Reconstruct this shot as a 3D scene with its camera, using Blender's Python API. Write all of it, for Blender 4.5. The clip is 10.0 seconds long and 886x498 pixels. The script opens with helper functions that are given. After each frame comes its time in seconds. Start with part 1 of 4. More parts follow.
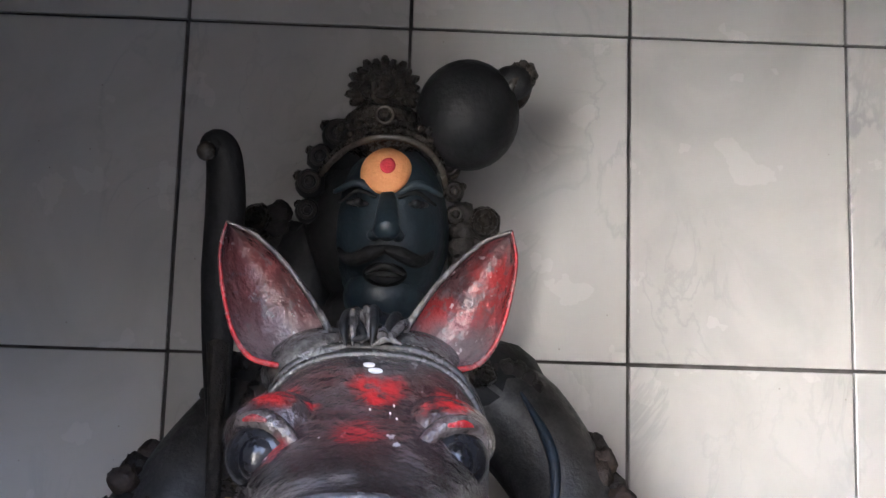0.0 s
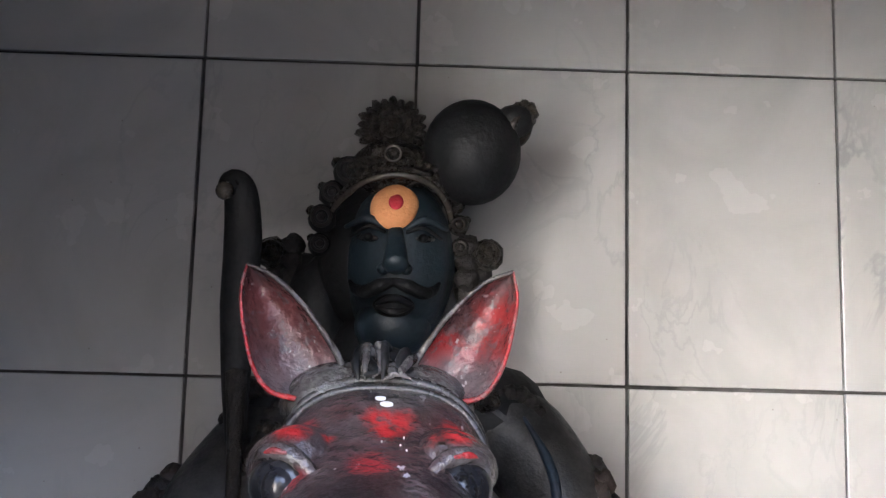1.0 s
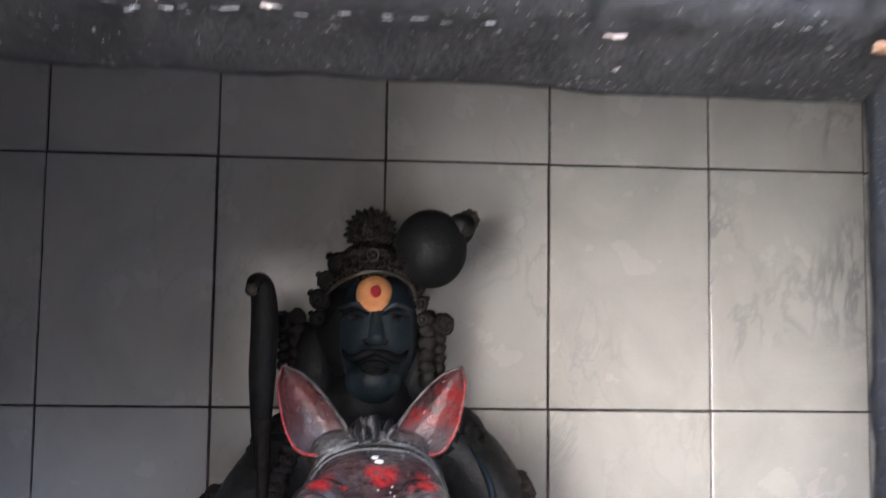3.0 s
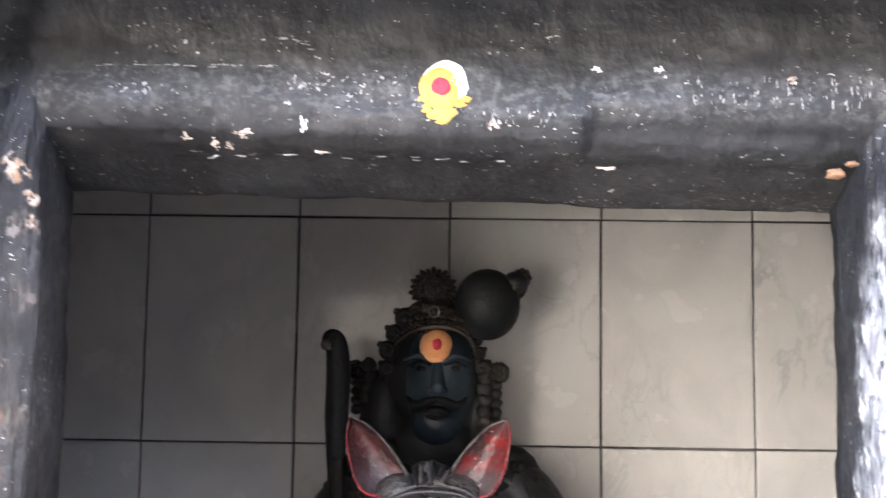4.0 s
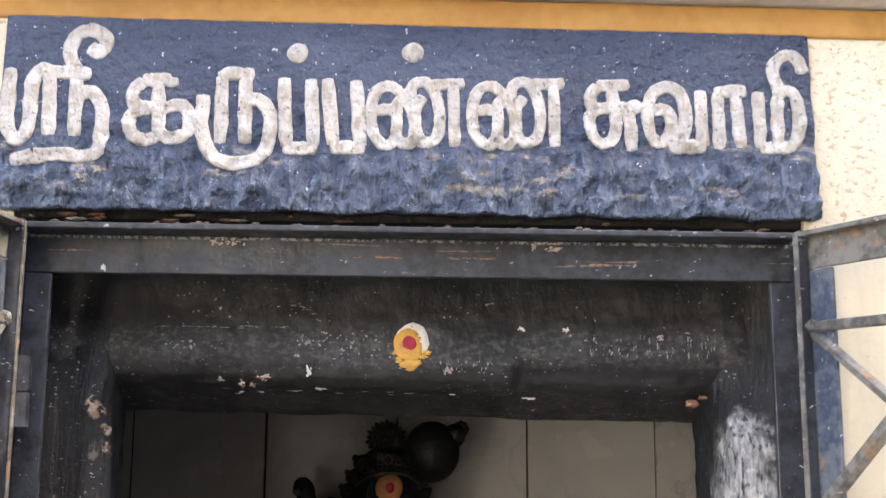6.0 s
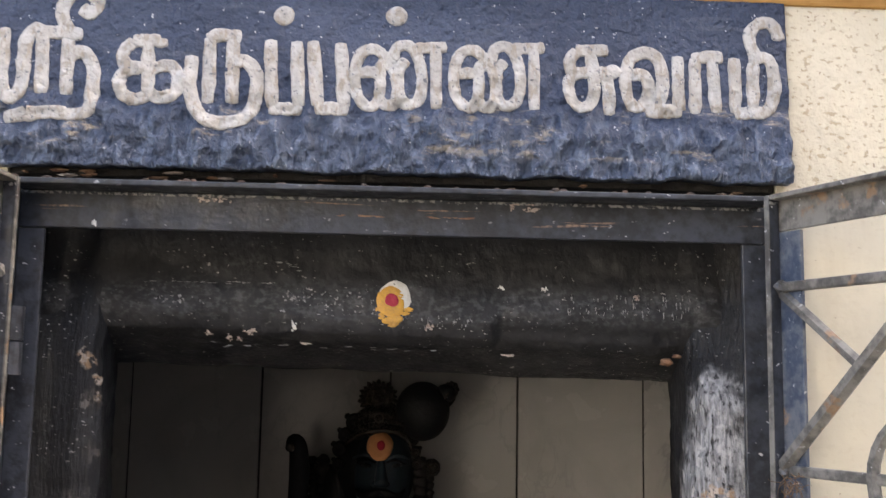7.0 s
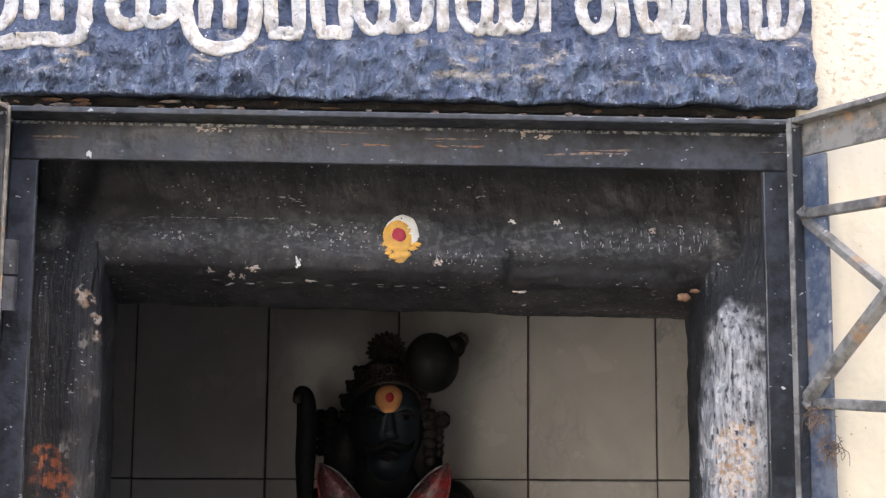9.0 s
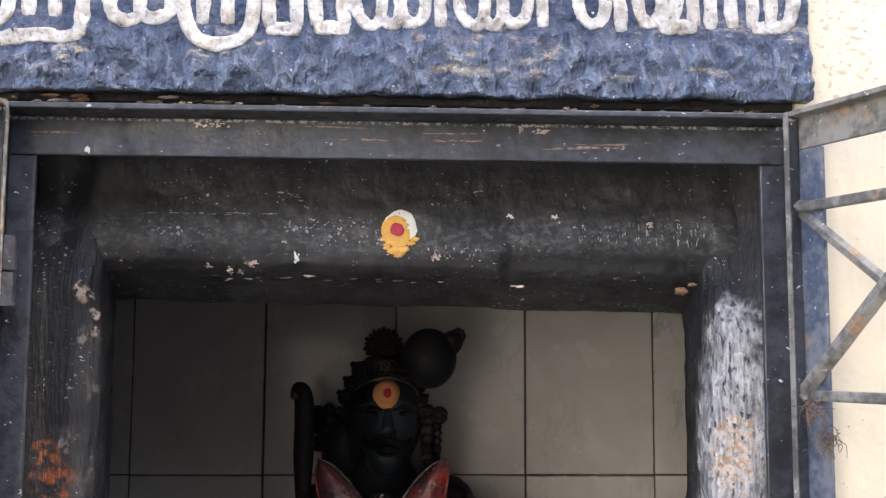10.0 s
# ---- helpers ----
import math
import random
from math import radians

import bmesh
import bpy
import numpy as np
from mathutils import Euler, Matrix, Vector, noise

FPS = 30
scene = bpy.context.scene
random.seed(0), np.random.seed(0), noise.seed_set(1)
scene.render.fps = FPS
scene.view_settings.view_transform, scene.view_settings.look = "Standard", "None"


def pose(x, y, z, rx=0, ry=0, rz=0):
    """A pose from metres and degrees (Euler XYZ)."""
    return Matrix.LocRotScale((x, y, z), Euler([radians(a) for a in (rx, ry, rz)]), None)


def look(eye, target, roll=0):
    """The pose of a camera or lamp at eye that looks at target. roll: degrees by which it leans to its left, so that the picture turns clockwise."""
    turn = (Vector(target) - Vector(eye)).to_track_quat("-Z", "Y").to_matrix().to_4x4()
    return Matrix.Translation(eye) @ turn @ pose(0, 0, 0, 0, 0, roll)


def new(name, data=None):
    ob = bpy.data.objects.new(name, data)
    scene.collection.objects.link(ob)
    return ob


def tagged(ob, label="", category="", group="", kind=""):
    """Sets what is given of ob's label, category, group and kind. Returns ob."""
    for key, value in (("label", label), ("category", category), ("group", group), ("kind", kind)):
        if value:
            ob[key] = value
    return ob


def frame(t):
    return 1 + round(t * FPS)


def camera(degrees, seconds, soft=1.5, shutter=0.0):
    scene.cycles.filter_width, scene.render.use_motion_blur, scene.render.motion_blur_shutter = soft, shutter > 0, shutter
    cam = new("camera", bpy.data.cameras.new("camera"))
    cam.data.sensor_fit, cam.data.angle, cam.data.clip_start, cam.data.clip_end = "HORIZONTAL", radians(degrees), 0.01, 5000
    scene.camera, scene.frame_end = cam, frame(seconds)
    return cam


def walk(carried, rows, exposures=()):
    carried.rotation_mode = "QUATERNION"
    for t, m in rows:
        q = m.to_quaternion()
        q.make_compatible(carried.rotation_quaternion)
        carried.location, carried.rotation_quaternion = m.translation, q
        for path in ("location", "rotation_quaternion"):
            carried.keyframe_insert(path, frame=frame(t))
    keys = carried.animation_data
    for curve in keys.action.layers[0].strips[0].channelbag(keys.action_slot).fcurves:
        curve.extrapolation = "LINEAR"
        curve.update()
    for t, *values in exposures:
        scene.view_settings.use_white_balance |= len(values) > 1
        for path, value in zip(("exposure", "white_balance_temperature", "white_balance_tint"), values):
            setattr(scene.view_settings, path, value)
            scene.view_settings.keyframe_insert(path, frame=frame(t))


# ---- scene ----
PATH = [
    (0, (0.009, -1.148, 1.466), (0.07, 0.833, 1.735), 1.7),
    (0.5, (0.007, -1.171, 1.476), (0.06, 0.809, 1.758), 1.6),
    (1, (0.007, -1.2, 1.482), (0.056, 0.779, 1.765), 1.5),
    (1.5, (0.013, -1.227, 1.476), (0.057, 0.765, 1.647), 1.4),
    (2, (-0.017, -1.317, 1.499), (0.019, 0.678, 1.638), 1.1),
    (2.5, (-0.066, -1.436, 1.544), (0.086, 0.552, 1.706), 0.9),
    (2.7, (-0.057, -1.487, 1.567), (0.098, 0.501, 1.732), 0.8),
    (3.8, (0.017, -1.726, 1.655), (0.12, 0.26, 1.86), 0.4),
    (4, (0.014, -1.728, 1.658), (-0.015, 0.263, 1.846), 0.8),
    (4.5, (-0.008, -1.774, 1.705), (-0.069, 0.205, 1.985), 0.6),
    (5, (-0.052, -1.851, 1.715), (-0.048, 0.127, 2.011), 0.2),
    (5.5, (-0.064, -1.957, 1.737), (0.044, 0.014, 2.056), -0.1),
    (5.7, (-0.04, -1.998, 1.758), (0.072, -0.028, 2.081), 0.1),
    (6.8, (-0.011, -2.088, 1.788), (0.08, -0.115, 2.098), 0.9),
    (7, (0.001, -2.074, 1.762), (0.094, -0.093, 2.027), 1.0),
    (7.5, (0.012, -2.065, 1.76), (0.102, -0.084, 2.019), 1.0),
    (8, (0.013, -2.052, 1.756), (0.095, -0.073, 2.031), 0.8),
    (8.5, (0.011, -2.037, 1.73), (0.089, -0.05, 1.943), 0.7),
    (9, (0.002, -2.03, 1.726), (0.082, -0.043, 1.938), 0.5),
    (9.5, (0.0, -2.031, 1.722), (0.078, -0.043, 1.93), 0.4),
    (10, (-0.001, -2.032, 1.723), (0.088, -0.045, 1.93), 0.3),
]
EXPOSURE = [(0, 5.65, 6250, 10), (1.5, 5.57, 6250, 10), (2, 5.38, 6300, 10), (2.5, 5.48, 6300, 10), (4, 5.35, 6750, 10), (4.5, 5.38, 7100, 10), (5, 4.72, 7600, 10), (5.5, 4.0, 7450, 10), (7, 3.03, 7450, 10), (7.5, 3.18, 7250, 10), (8, 3.18, 7200, 10), (8.6, 3.5, 7150, 10), (10, 3.6, 7100, 10)]
cam = camera(46.0, 10.0, soft=1.3, shutter=0.5)
walk(cam, [(t, look(e, a, r)) for t, e, a, r in PATH], EXPOSURE)

# ---- world and sun ----
SUN_EL, SUN_AZ = 38.0, 76.0   # azimuth from +y towards +x: behind the shrine
world = bpy.data.worlds.new("sky")
scene.world = world
world.use_nodes = True
wnt = world.node_tree
sky = wnt.nodes.new("ShaderNodeTexSky")
sky.sky_type, sky.sun_disc = "NISHITA", False
sky.sun_elevation, sky.sun_rotation = radians(SUN_EL), radians(SUN_AZ)
sky.dust_density, sky.air_density = 6.5, 0.62
bgn = wnt.nodes["Background"]
bgn.inputs["Strength"].default_value = 0.15
wnt.links.new(sky.outputs[0], bgn.inputs[0])
sun = new("sun", bpy.data.lights.new("sun", "SUN"))
sun.data.energy, sun.data.angle, sun.data.color = 5.0, radians(0.6), (1.0, 0.985, 0.965)
SUN_FROM = Vector((math.sin(radians(SUN_AZ)) * math.cos(radians(SUN_EL)),
                   math.cos(radians(SUN_AZ)) * math.cos(radians(SUN_EL)), math.sin(radians(SUN_EL))))
sun.matrix_world = look(SUN_FROM * 20, (0, 0, 0))


# ---- material helpers ----
class Nodes:
    """A small wrapper to write node trees in a few lines."""

    def __init__(self, name, rough=0.6, metal=0.0, spec=0.5):
        self.mat = bpy.data.materials.new(name)
        self.mat.use_nodes = True
        self.nt = self.mat.node_tree
        self.b = self.nt.nodes["Principled BSDF"]
        self.b.inputs["Roughness"].default_value = rough
        self.b.inputs["Metallic"].default_value = metal
        self.b.inputs["Specular IOR Level"].default_value = spec
        self.tc = self.nt.nodes.new("ShaderNodeTexCoord").outputs["Object"]

    def put(self, sock, v):
        if hasattr(v, "is_output"):
            self.nt.links.new(v, sock)
        elif isinstance(v, (tuple, list)) and len(v) == 3 and sock.type == "RGBA":
            sock.default_value = (*v, 1)
        else:
            sock.default_value = v

    def math(self, op, a, b=0.0, clamp=False):
        n = self.nt.nodes.new("ShaderNodeMath")
        n.operation, n.use_clamp = op, clamp
        self.put(n.inputs[0], a)
        self.put(n.inputs[1], b)
        return n.outputs[0]

    def shifted(self, amount=7.0):
        """Coordinates shifted at random from object to object."""
        info = self.nt.nodes.new("ShaderNodeObjectInfo").outputs["Random"]
        n = self.nt.nodes.new("ShaderNodeVectorMath")
        n.operation = "ADD"
        cx = self.nt.nodes.new("ShaderNodeCombineXYZ")
        self.put(cx.inputs[0], self.math("MULTIPLY", info, amount))
        self.put(cx.inputs[2], self.math("MULTIPLY", info, amount * 3.3))
        self.put(n.inputs[0], self.tc)
        self.put(n.inputs[1], cx.outputs[0])
        return n.outputs[0]

    def stretch(self, vec, sx, sy, sz):
        n = self.nt.nodes.new("ShaderNodeMapping")
        self.put(n.inputs["Vector"], vec)
        n.inputs["Scale"].default_value = (sx, sy, sz)
        return n.outputs[0]

    def noise(self, scale, detail=4.0, vec=None, warp=0.0, rough=0.55):
        n = self.nt.nodes.new("ShaderNodeTexNoise")
        self.put(n.inputs["Vector"], self.tc if vec is None else vec)
        n.inputs["Scale"].default_value, n.inputs["Detail"].default_value = scale, detail
        n.inputs["Distortion"].default_value, n.inputs["Roughness"].default_value = warp, rough
        return n.outputs[0]

    def cells(self, scale, vec=None):
        n = self.nt.nodes.new("ShaderNodeTexVoronoi")
        self.put(n.inputs["Vector"], self.tc if vec is None else vec)
        n.inputs["Scale"].default_value = scale
        return n.outputs["Distance"]

    def step(self, v, lo, hi, a=0.0, b=1.0):
        n = self.nt.nodes.new("ShaderNodeMapRange")
        n.interpolation_type = "SMOOTHSTEP"
        for i, x in enumerate((v, lo, hi, a, b)):
            self.put(n.inputs[i], x)
        return n.outputs[0]

    def mix(self, f, a, b):
        n = self.nt.nodes.new("ShaderNodeMix")
        n.data_type = "RGBA"
        self.put(n.inputs[0], f)
        self.put(n.inputs[6], a)
        self.put(n.inputs[7], b)
        return n.outputs[2]

    def axis(self, i):
        n = self.nt.nodes.new("ShaderNodeSeparateXYZ")
        self.put(n.inputs[0], self.tc)
        return n.outputs[i]

    def near(self, spots, soft=0.5, wobble=0.4, scale=60.0):
        """1 inside any of the balls (x, y, z, r), with a ragged edge."""
        total = None
        n = self.noise(scale, 3.0)
        ragged = self.math("MULTIPLY", self.math("SUBTRACT", n, 0.5), wobble * 2)
        for x, y, z, r in spots:
            d = self.nt.nodes.new("ShaderNodeVectorMath")
            d.operation = "DISTANCE"
            self.put(d.inputs[0], self.tc)
            d.inputs[1].default_value = (x, y, z)
            v = self.step(self.math("ADD", self.math("DIVIDE", d.outputs["Value"], r), ragged), 1 - soft, 1 + soft * 0.3, 1.0, 0.0)
            total = v if total is None else self.math("MAXIMUM", total, v)
        return total

    def bump(self, h, depth, strength=1.0):
        n = self.nt.nodes.new("ShaderNodeBump")
        n.inputs["Strength"].default_value, n.inputs["Distance"].default_value = strength, depth
        self.put(n.inputs["Height"], h)
        self.put(self.b.inputs["Normal"], n.outputs[0])

    def done(self, colour, rough=None):
        self.put(self.b.inputs["Base Color"], colour)
        if rough is not None:
            self.put(self.b.inputs["Roughness"], rough)
        return self.mat


def plain(name, a, b, scale=30.0, rough=0.6, metal=0.0, depth=0.001, spec=0.5):
    n = Nodes(name, rough, metal, spec)
    v = n.math("ADD", n.math("MULTIPLY", n.noise(scale), 0.6), n.math("MULTIPLY", n.noise(scale * 7), 0.4))
    n.bump(n.noise(scale * 5, 5.0), depth, 0.6)
    return n.done(n.mix(n.step(v, 0.35, 0.65), a, b), n.step(n.noise(scale * 2), 0.3, 0.7, max(rough - 0.1, 0.02), rough + 0.1))


def make_tile(strength=0.28, width=0.03):
    n = Nodes("glazed marble-look tile", 0.12)
    vec = n.shifted()
    cloud = n.step(n.noise(5.0, 5.0, vec, 1.2), 0.35, 0.72)
    vein = n.math("ABSOLUTE", n.math("SUBTRACT", n.noise(4.5, 6.0, n.stretch(vec, 1.6, 1, 0.9), 2.2), 0.5))
    vein = n.math("MULTIPLY", n.step(vein, 0.0, width, 1.0, 0.0), n.step(n.noise(3.0, 2.0, vec), 0.46, 0.66))
    c = n.mix(cloud, (0.5, 0.488, 0.468), (0.43, 0.418, 0.4))
    c = n.mix(n.math("MULTIPLY", vein, strength), c, (0.27, 0.27, 0.27))
    soot = n.step(n.noise(3.2, 5.0, vec, 0.5), 0.62, 0.8)
    c = n.mix(n.math("MULTIPLY", soot, 0.35), c, (0.36, 0.3, 0.245))
    specks = n.step(n.cells(26.0, vec), 0.02, 0.035, 1.0, 0.0)
    c = n.mix(n.math("MULTIPLY", specks, 0.5), c, (0.2, 0.17, 0.14))
    n.bump(n.noise(9.0, 2.0, vec), 0.0008, 0.5)
    return n.done(c, n.step(n.noise(12.0, 4.0, vec), 0.35, 0.7, 0.12, 0.3))


def make_black_paint(name, wear, tan, banded=False, worn_a=(0.17, 0.17, 0.172), worn_b=(0.31, 0.305, 0.305), powder=(), flake_colour=(0.72, 0.7, 0.68)):
    """Old black oil paint on stone with chips; wear and tan: balls where it is rubbed to grey and to the bare stone."""
    n = Nodes(name, 0.5, 0.0, 0.35)
    base = n.mix(n.step(n.noise(14.0, 5.0), 0.3, 0.7), (0.019, 0.019, 0.0205), (0.036, 0.036, 0.038))
    dust = n.math("MULTIPLY", n.step(n.noise(9.0, 6.0, n.stretch(n.tc, 0.5, 1, 1)), 0.5, 0.72), n.step(n.noise(160.0, 4.0), 0.45, 0.62))
    c = n.mix(n.math("MULTIPLY", dust, 0.25), base, (0.15, 0.15, 0.157))
    chips = n.math("MULTIPLY", n.step(n.noise(130.0, 3.0), 0.67, 0.7), n.step(n.noise(14.0, 3.0), 0.52, 0.64))
    fine_chips = n.math("MULTIPLY", n.step(n.noise(300.0, 2.0, n.stretch(n.tc, 0.6, 1, 1)), 0.672, 0.7), n.step(n.noise(20.0, 4.0, n.stretch(n.tc, 0.5, 1, 1)), 0.45, 0.6))
    chips = n.math("MAXIMUM", chips, n.math("MULTIPLY", fine_chips, 0.75))
    c = n.mix(chips, c, (0.5, 0.47, 0.45))
    if banded:
        # speckled grey band along the bulge, fading out above and below
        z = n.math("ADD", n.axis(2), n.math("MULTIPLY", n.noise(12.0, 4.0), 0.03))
        grey_band = n.math("MULTIPLY", n.step(z, 1.838, 1.858), n.step(z, 1.876, 1.896, 1.0, 0.0))
        c = n.mix(n.math("MULTIPLY", n.math("MULTIPLY", grey_band, n.step(n.noise(190.0, 5.0, n.stretch(n.tc, 0.7, 1, 1)), 0.44, 0.66)), 0.26), c, (0.2, 0.2, 0.205))
    if wear:
        fine = n.noise(170.0, 5.0, n.stretch(n.tc, 1.3, 1.3, 0.5))
        area = n.near(wear, 0.5, 0.6, 70.0)
        c = n.mix(n.math("MULTIPLY", area, n.step(fine, 0.33, 0.5)), c, n.mix(n.step(n.noise(150.0, 6.0, n.stretch(n.tc, 1.6, 1.4, 0.3)), 0.38, 0.62), worn_a, worn_b))
        flake = n.math("MULTIPLY", n.step(n.noise(85.0, 5.0, n.stretch(n.tc, 1.2, 1, 0.7)), 0.545, 0.58), n.step(area, 0.15, 0.5))
        edge = n.step(n.axis(0), 0.318, 0.334, 1.0, 0.3)
        c = n.mix(n.math("MULTIPLY", flake, n.math("MULTIPLY", edge, n.step(n.noise(16.0, 2.0), 0.36, 0.5))), c, flake_colour)
    if tan:
        k = n.math("MULTIPLY", n.near(tan, 0.4, 0.9, 90.0), n.step(n.noise(160.0, 5.0), 0.42, 0.54))
        c = n.mix(k, c, n.mix(n.step(n.noise(130.0, 5.0), 0.4, 0.6), (0.36, 0.23, 0.14), (0.58, 0.49, 0.41)))
    if powder:
        c = n.mix(n.math("MULTIPLY", n.near(powder, 0.4, 0.8, 60.0), n.step(n.noise(100.0, 5.0), 0.44, 0.6)), c, (0.33, 0.1, 0.045))
    grain = (1.1, 1, 0.75) if banded else (1.5, 1.3, 0.22)
    h = n.math("ADD", n.math("MULTIPLY", n.noise(45.0, 6.0), 0.9), n.math("MULTIPLY", n.noise(170.0, 4.0, n.stretch(n.tc, *grain)), 0.45 if banded else 0.7))
    n.bump(h, 0.003 if banded else 0.005, 0.9)
    return n.done(c, n.step(n.noise(30.0), 0.35, 0.65, 0.42, 0.64))


def make_iron(name, a, b, rust_amount=0.66, seamed=False):
    n = Nodes(name, 0.45)
    c = n.mix(n.step(n.math("ADD", n.math("MULTIPLY", n.noise(20.0, 4.0), 0.5), n.math("MULTIPLY", n.noise(110.0, 5.0), 0.5)), 0.4, 0.6), a, b)
    rust = n.step(n.noise(28.0, 6.0), rust_amount, rust_amount + 0.06)
    c = n.mix(rust, c, n.mix(n.noise(150.0), (0.2, 0.1, 0.05), (0.42, 0.3, 0.2)))
    fleck = n.math("MULTIPLY", n.step(n.noise(190.0, 2.0, n.stretch(n.tc, 0.6, 1, 1)), 0.68, 0.71), n.step(n.noise(18.0), 0.44, 0.6))
    c = n.mix(fleck, c, (0.6, 0.6, 0.6))
    z = n.axis(2) if seamed else n.math("MULTIPLY", n.axis(2), 0.0)
    seam = n.math("MULTIPLY", n.step(z, 1.9475, 1.9485), n.step(z, 1.9505, 1.9515, 1.0, 0.0))
    seam = n.math("MULTIPLY", seam, n.step(n.noise(210.0, 5.0), 0.47, 0.58))
    c = n.mix(n.math("MULTIPLY", seam, 0.8), c, (0.42, 0.41, 0.39))
    scrape = n.math("MULTIPLY", n.step(n.noise(22.0, 6.0, n.stretch(n.tc, 0.35, 1, 9.0)), 0.64, 0.68), n.step(z, 1.92, 1.93))
    c = n.mix(n.math("MULTIPLY", scrape, n.step(n.noise(140.0, 4.0), 0.35, 0.6)), c, (0.33, 0.22, 0.15))
    n.bump(n.noise(120.0, 5.0), 0.0012, 0.7)
    return n.done(c, n.step(n.noise(40.0), 0.35, 0.65, 0.36, 0.64))


def make_sign_blue():
    n = Nodes("weathered dark blue wall paint", 0.36)
    z = n.axis(2)
    c = n.mix(n.step(n.noise(10.0, 5.0), 0.3, 0.7), (0.028, 0.043, 0.085), (0.046, 0.067, 0.12))
    wash = n.step(n.noise(3.6, 5.0, n.stretch(n.tc, 1, 1, 1.6), 0.6), 0.46, 0.7)
    c = n.mix(n.math("MULTIPLY", wash, 0.6), c, (0.088, 0.115, 0.185))
    brush = n.math("MULTIPLY", n.step(n.noise(30.0, 5.0, n.stretch(n.tc, 0.35, 1, 2.5), 0.4), 0.58, 0.68), 0.3)
    c = n.mix(brush, c, (0.13, 0.15, 0.19))
    stroke = n.noise(70.0, 4.0, n.stretch(n.tc, 1.35, 1, 0.6), 0.5)
    # lower ridges are tinted paler, as if the relief caught the light
    ridge_light = n.step(stroke, 0.5, 0.64)
    low = n.step(z, 2.0, 2.05, 1.0, 0.0)
    c = n.mix(n.math("MULTIPLY", n.math("MULTIPLY", ridge_light, low), 0.7), c, (0.27, 0.34, 0.46))
    c = n.mix(n.math("MULTIPLY", low, n.step(n.noise(22.0, 5.0), 0.3, 0.7, 0.25, 0.6)), c, (0.155, 0.19, 0.262))
    band = n.math("MULTIPLY", n.step(z, 1.985, 2.005), n.step(z, 2.035, 2.06, 1.0, 0.0))
    worn = n.math("MULTIPLY", n.step(n.noise(14.0, 6.0, n.stretch(n.tc, 0.7, 1, 2.2), 0.8), 0.54, 0.62), n.step(n.noise(90.0, 4.0, n.stretch(n.tc, 0.6, 1, 1.8)), 0.42, 0.6))
    c = n.mix(n.math("MULTIPLY", n.math("MULTIPLY", worn, band), 0.85), c, (0.47, 0.4, 0.31))
    specks = n.step(n.noise(190.0, 2.0), 0.7, 0.73)
    c = n.mix(specks, c, (0.55, 0.56, 0.6))
    relief = n.math("MULTIPLY", stroke, n.math("ADD", n.math("MULTIPLY", low, 2.6), 0.5))
    n.bump(n.math("ADD", n.math("MULTIPLY", n.noise(150.0, 5.0), 0.8), relief), 0.0085, 1.0)
    return n.done(c, n.step(n.noise(30.0), 0.35, 0.65, 0.28, 0.5))


def make_letter_white():
    n = Nodes("chalky white brush paint", 0.7)
    c = n.mix(n.step(n.noise(40.0, 5.0), 0.35, 0.65), (0.56, 0.548, 0.522), (0.43, 0.41, 0.38))
    worn = n.step(n.noise(95.0, 7.0, n.stretch(n.tc, 1.5, 1, 0.7)), 0.5, 0.62)
    c = n.mix(n.math("MULTIPLY", worn, 0.8), c, (0.37, 0.32, 0.265))
    gone = n.step(n.noise(190.0, 5.0), 0.61, 0.67)
    c = n.mix(n.math("MULTIPLY", gone, 0.8), c, (0.14, 0.15, 0.18))
    n.bump(n.math("ADD", n.noise(140.0, 4.0), n.noise(55.0, 4.0)), 0.004, 0.9)
    return n.done(c)


def make_cream():
    n = Nodes("cream lime-washed plaster", 0.85)
    c = n.mix(n.step(n.noise(7.0, 6.0), 0.3, 0.7), (0.78, 0.71, 0.55), (0.7, 0.64, 0.5))
    coarse = n.step(n.axis(2), 1.93, 1.97, 0.12, 1.0)
    pits = n.math("MULTIPLY", n.step(n.noise(165.0, 4.0, n.stretch(n.tc, 0.8, 1, 1.2)), 0.375, 0.42, 1.0, 0.0), coarse)
    c = n.mix(n.math("MULTIPLY", pits, 0.6), c, (0.42, 0.31, 0.17))
    dirt = n.step(n.noise(5.0, 6.0, n.stretch(n.tc, 2.0, 1, 0.5)), 0.58, 0.75)
    c = n.mix(n.math("MULTIPLY", dirt, 0.4), c, (0.46, 0.37, 0.23))
    nick = n.math("MULTIPLY", n.step(n.noise(110.0, 2.0), 0.72, 0.75), 0.7)
    c = n.mix(nick, c, (0.3, 0.2, 0.11))
    n.bump(n.math("ADD", n.math("MULTIPLY", n.noise(95.0, 6.0), coarse), n.math("MULTIPLY", n.noise(14.0, 3.0), 0.7)), 0.004, 0.9)
    return n.done(c)


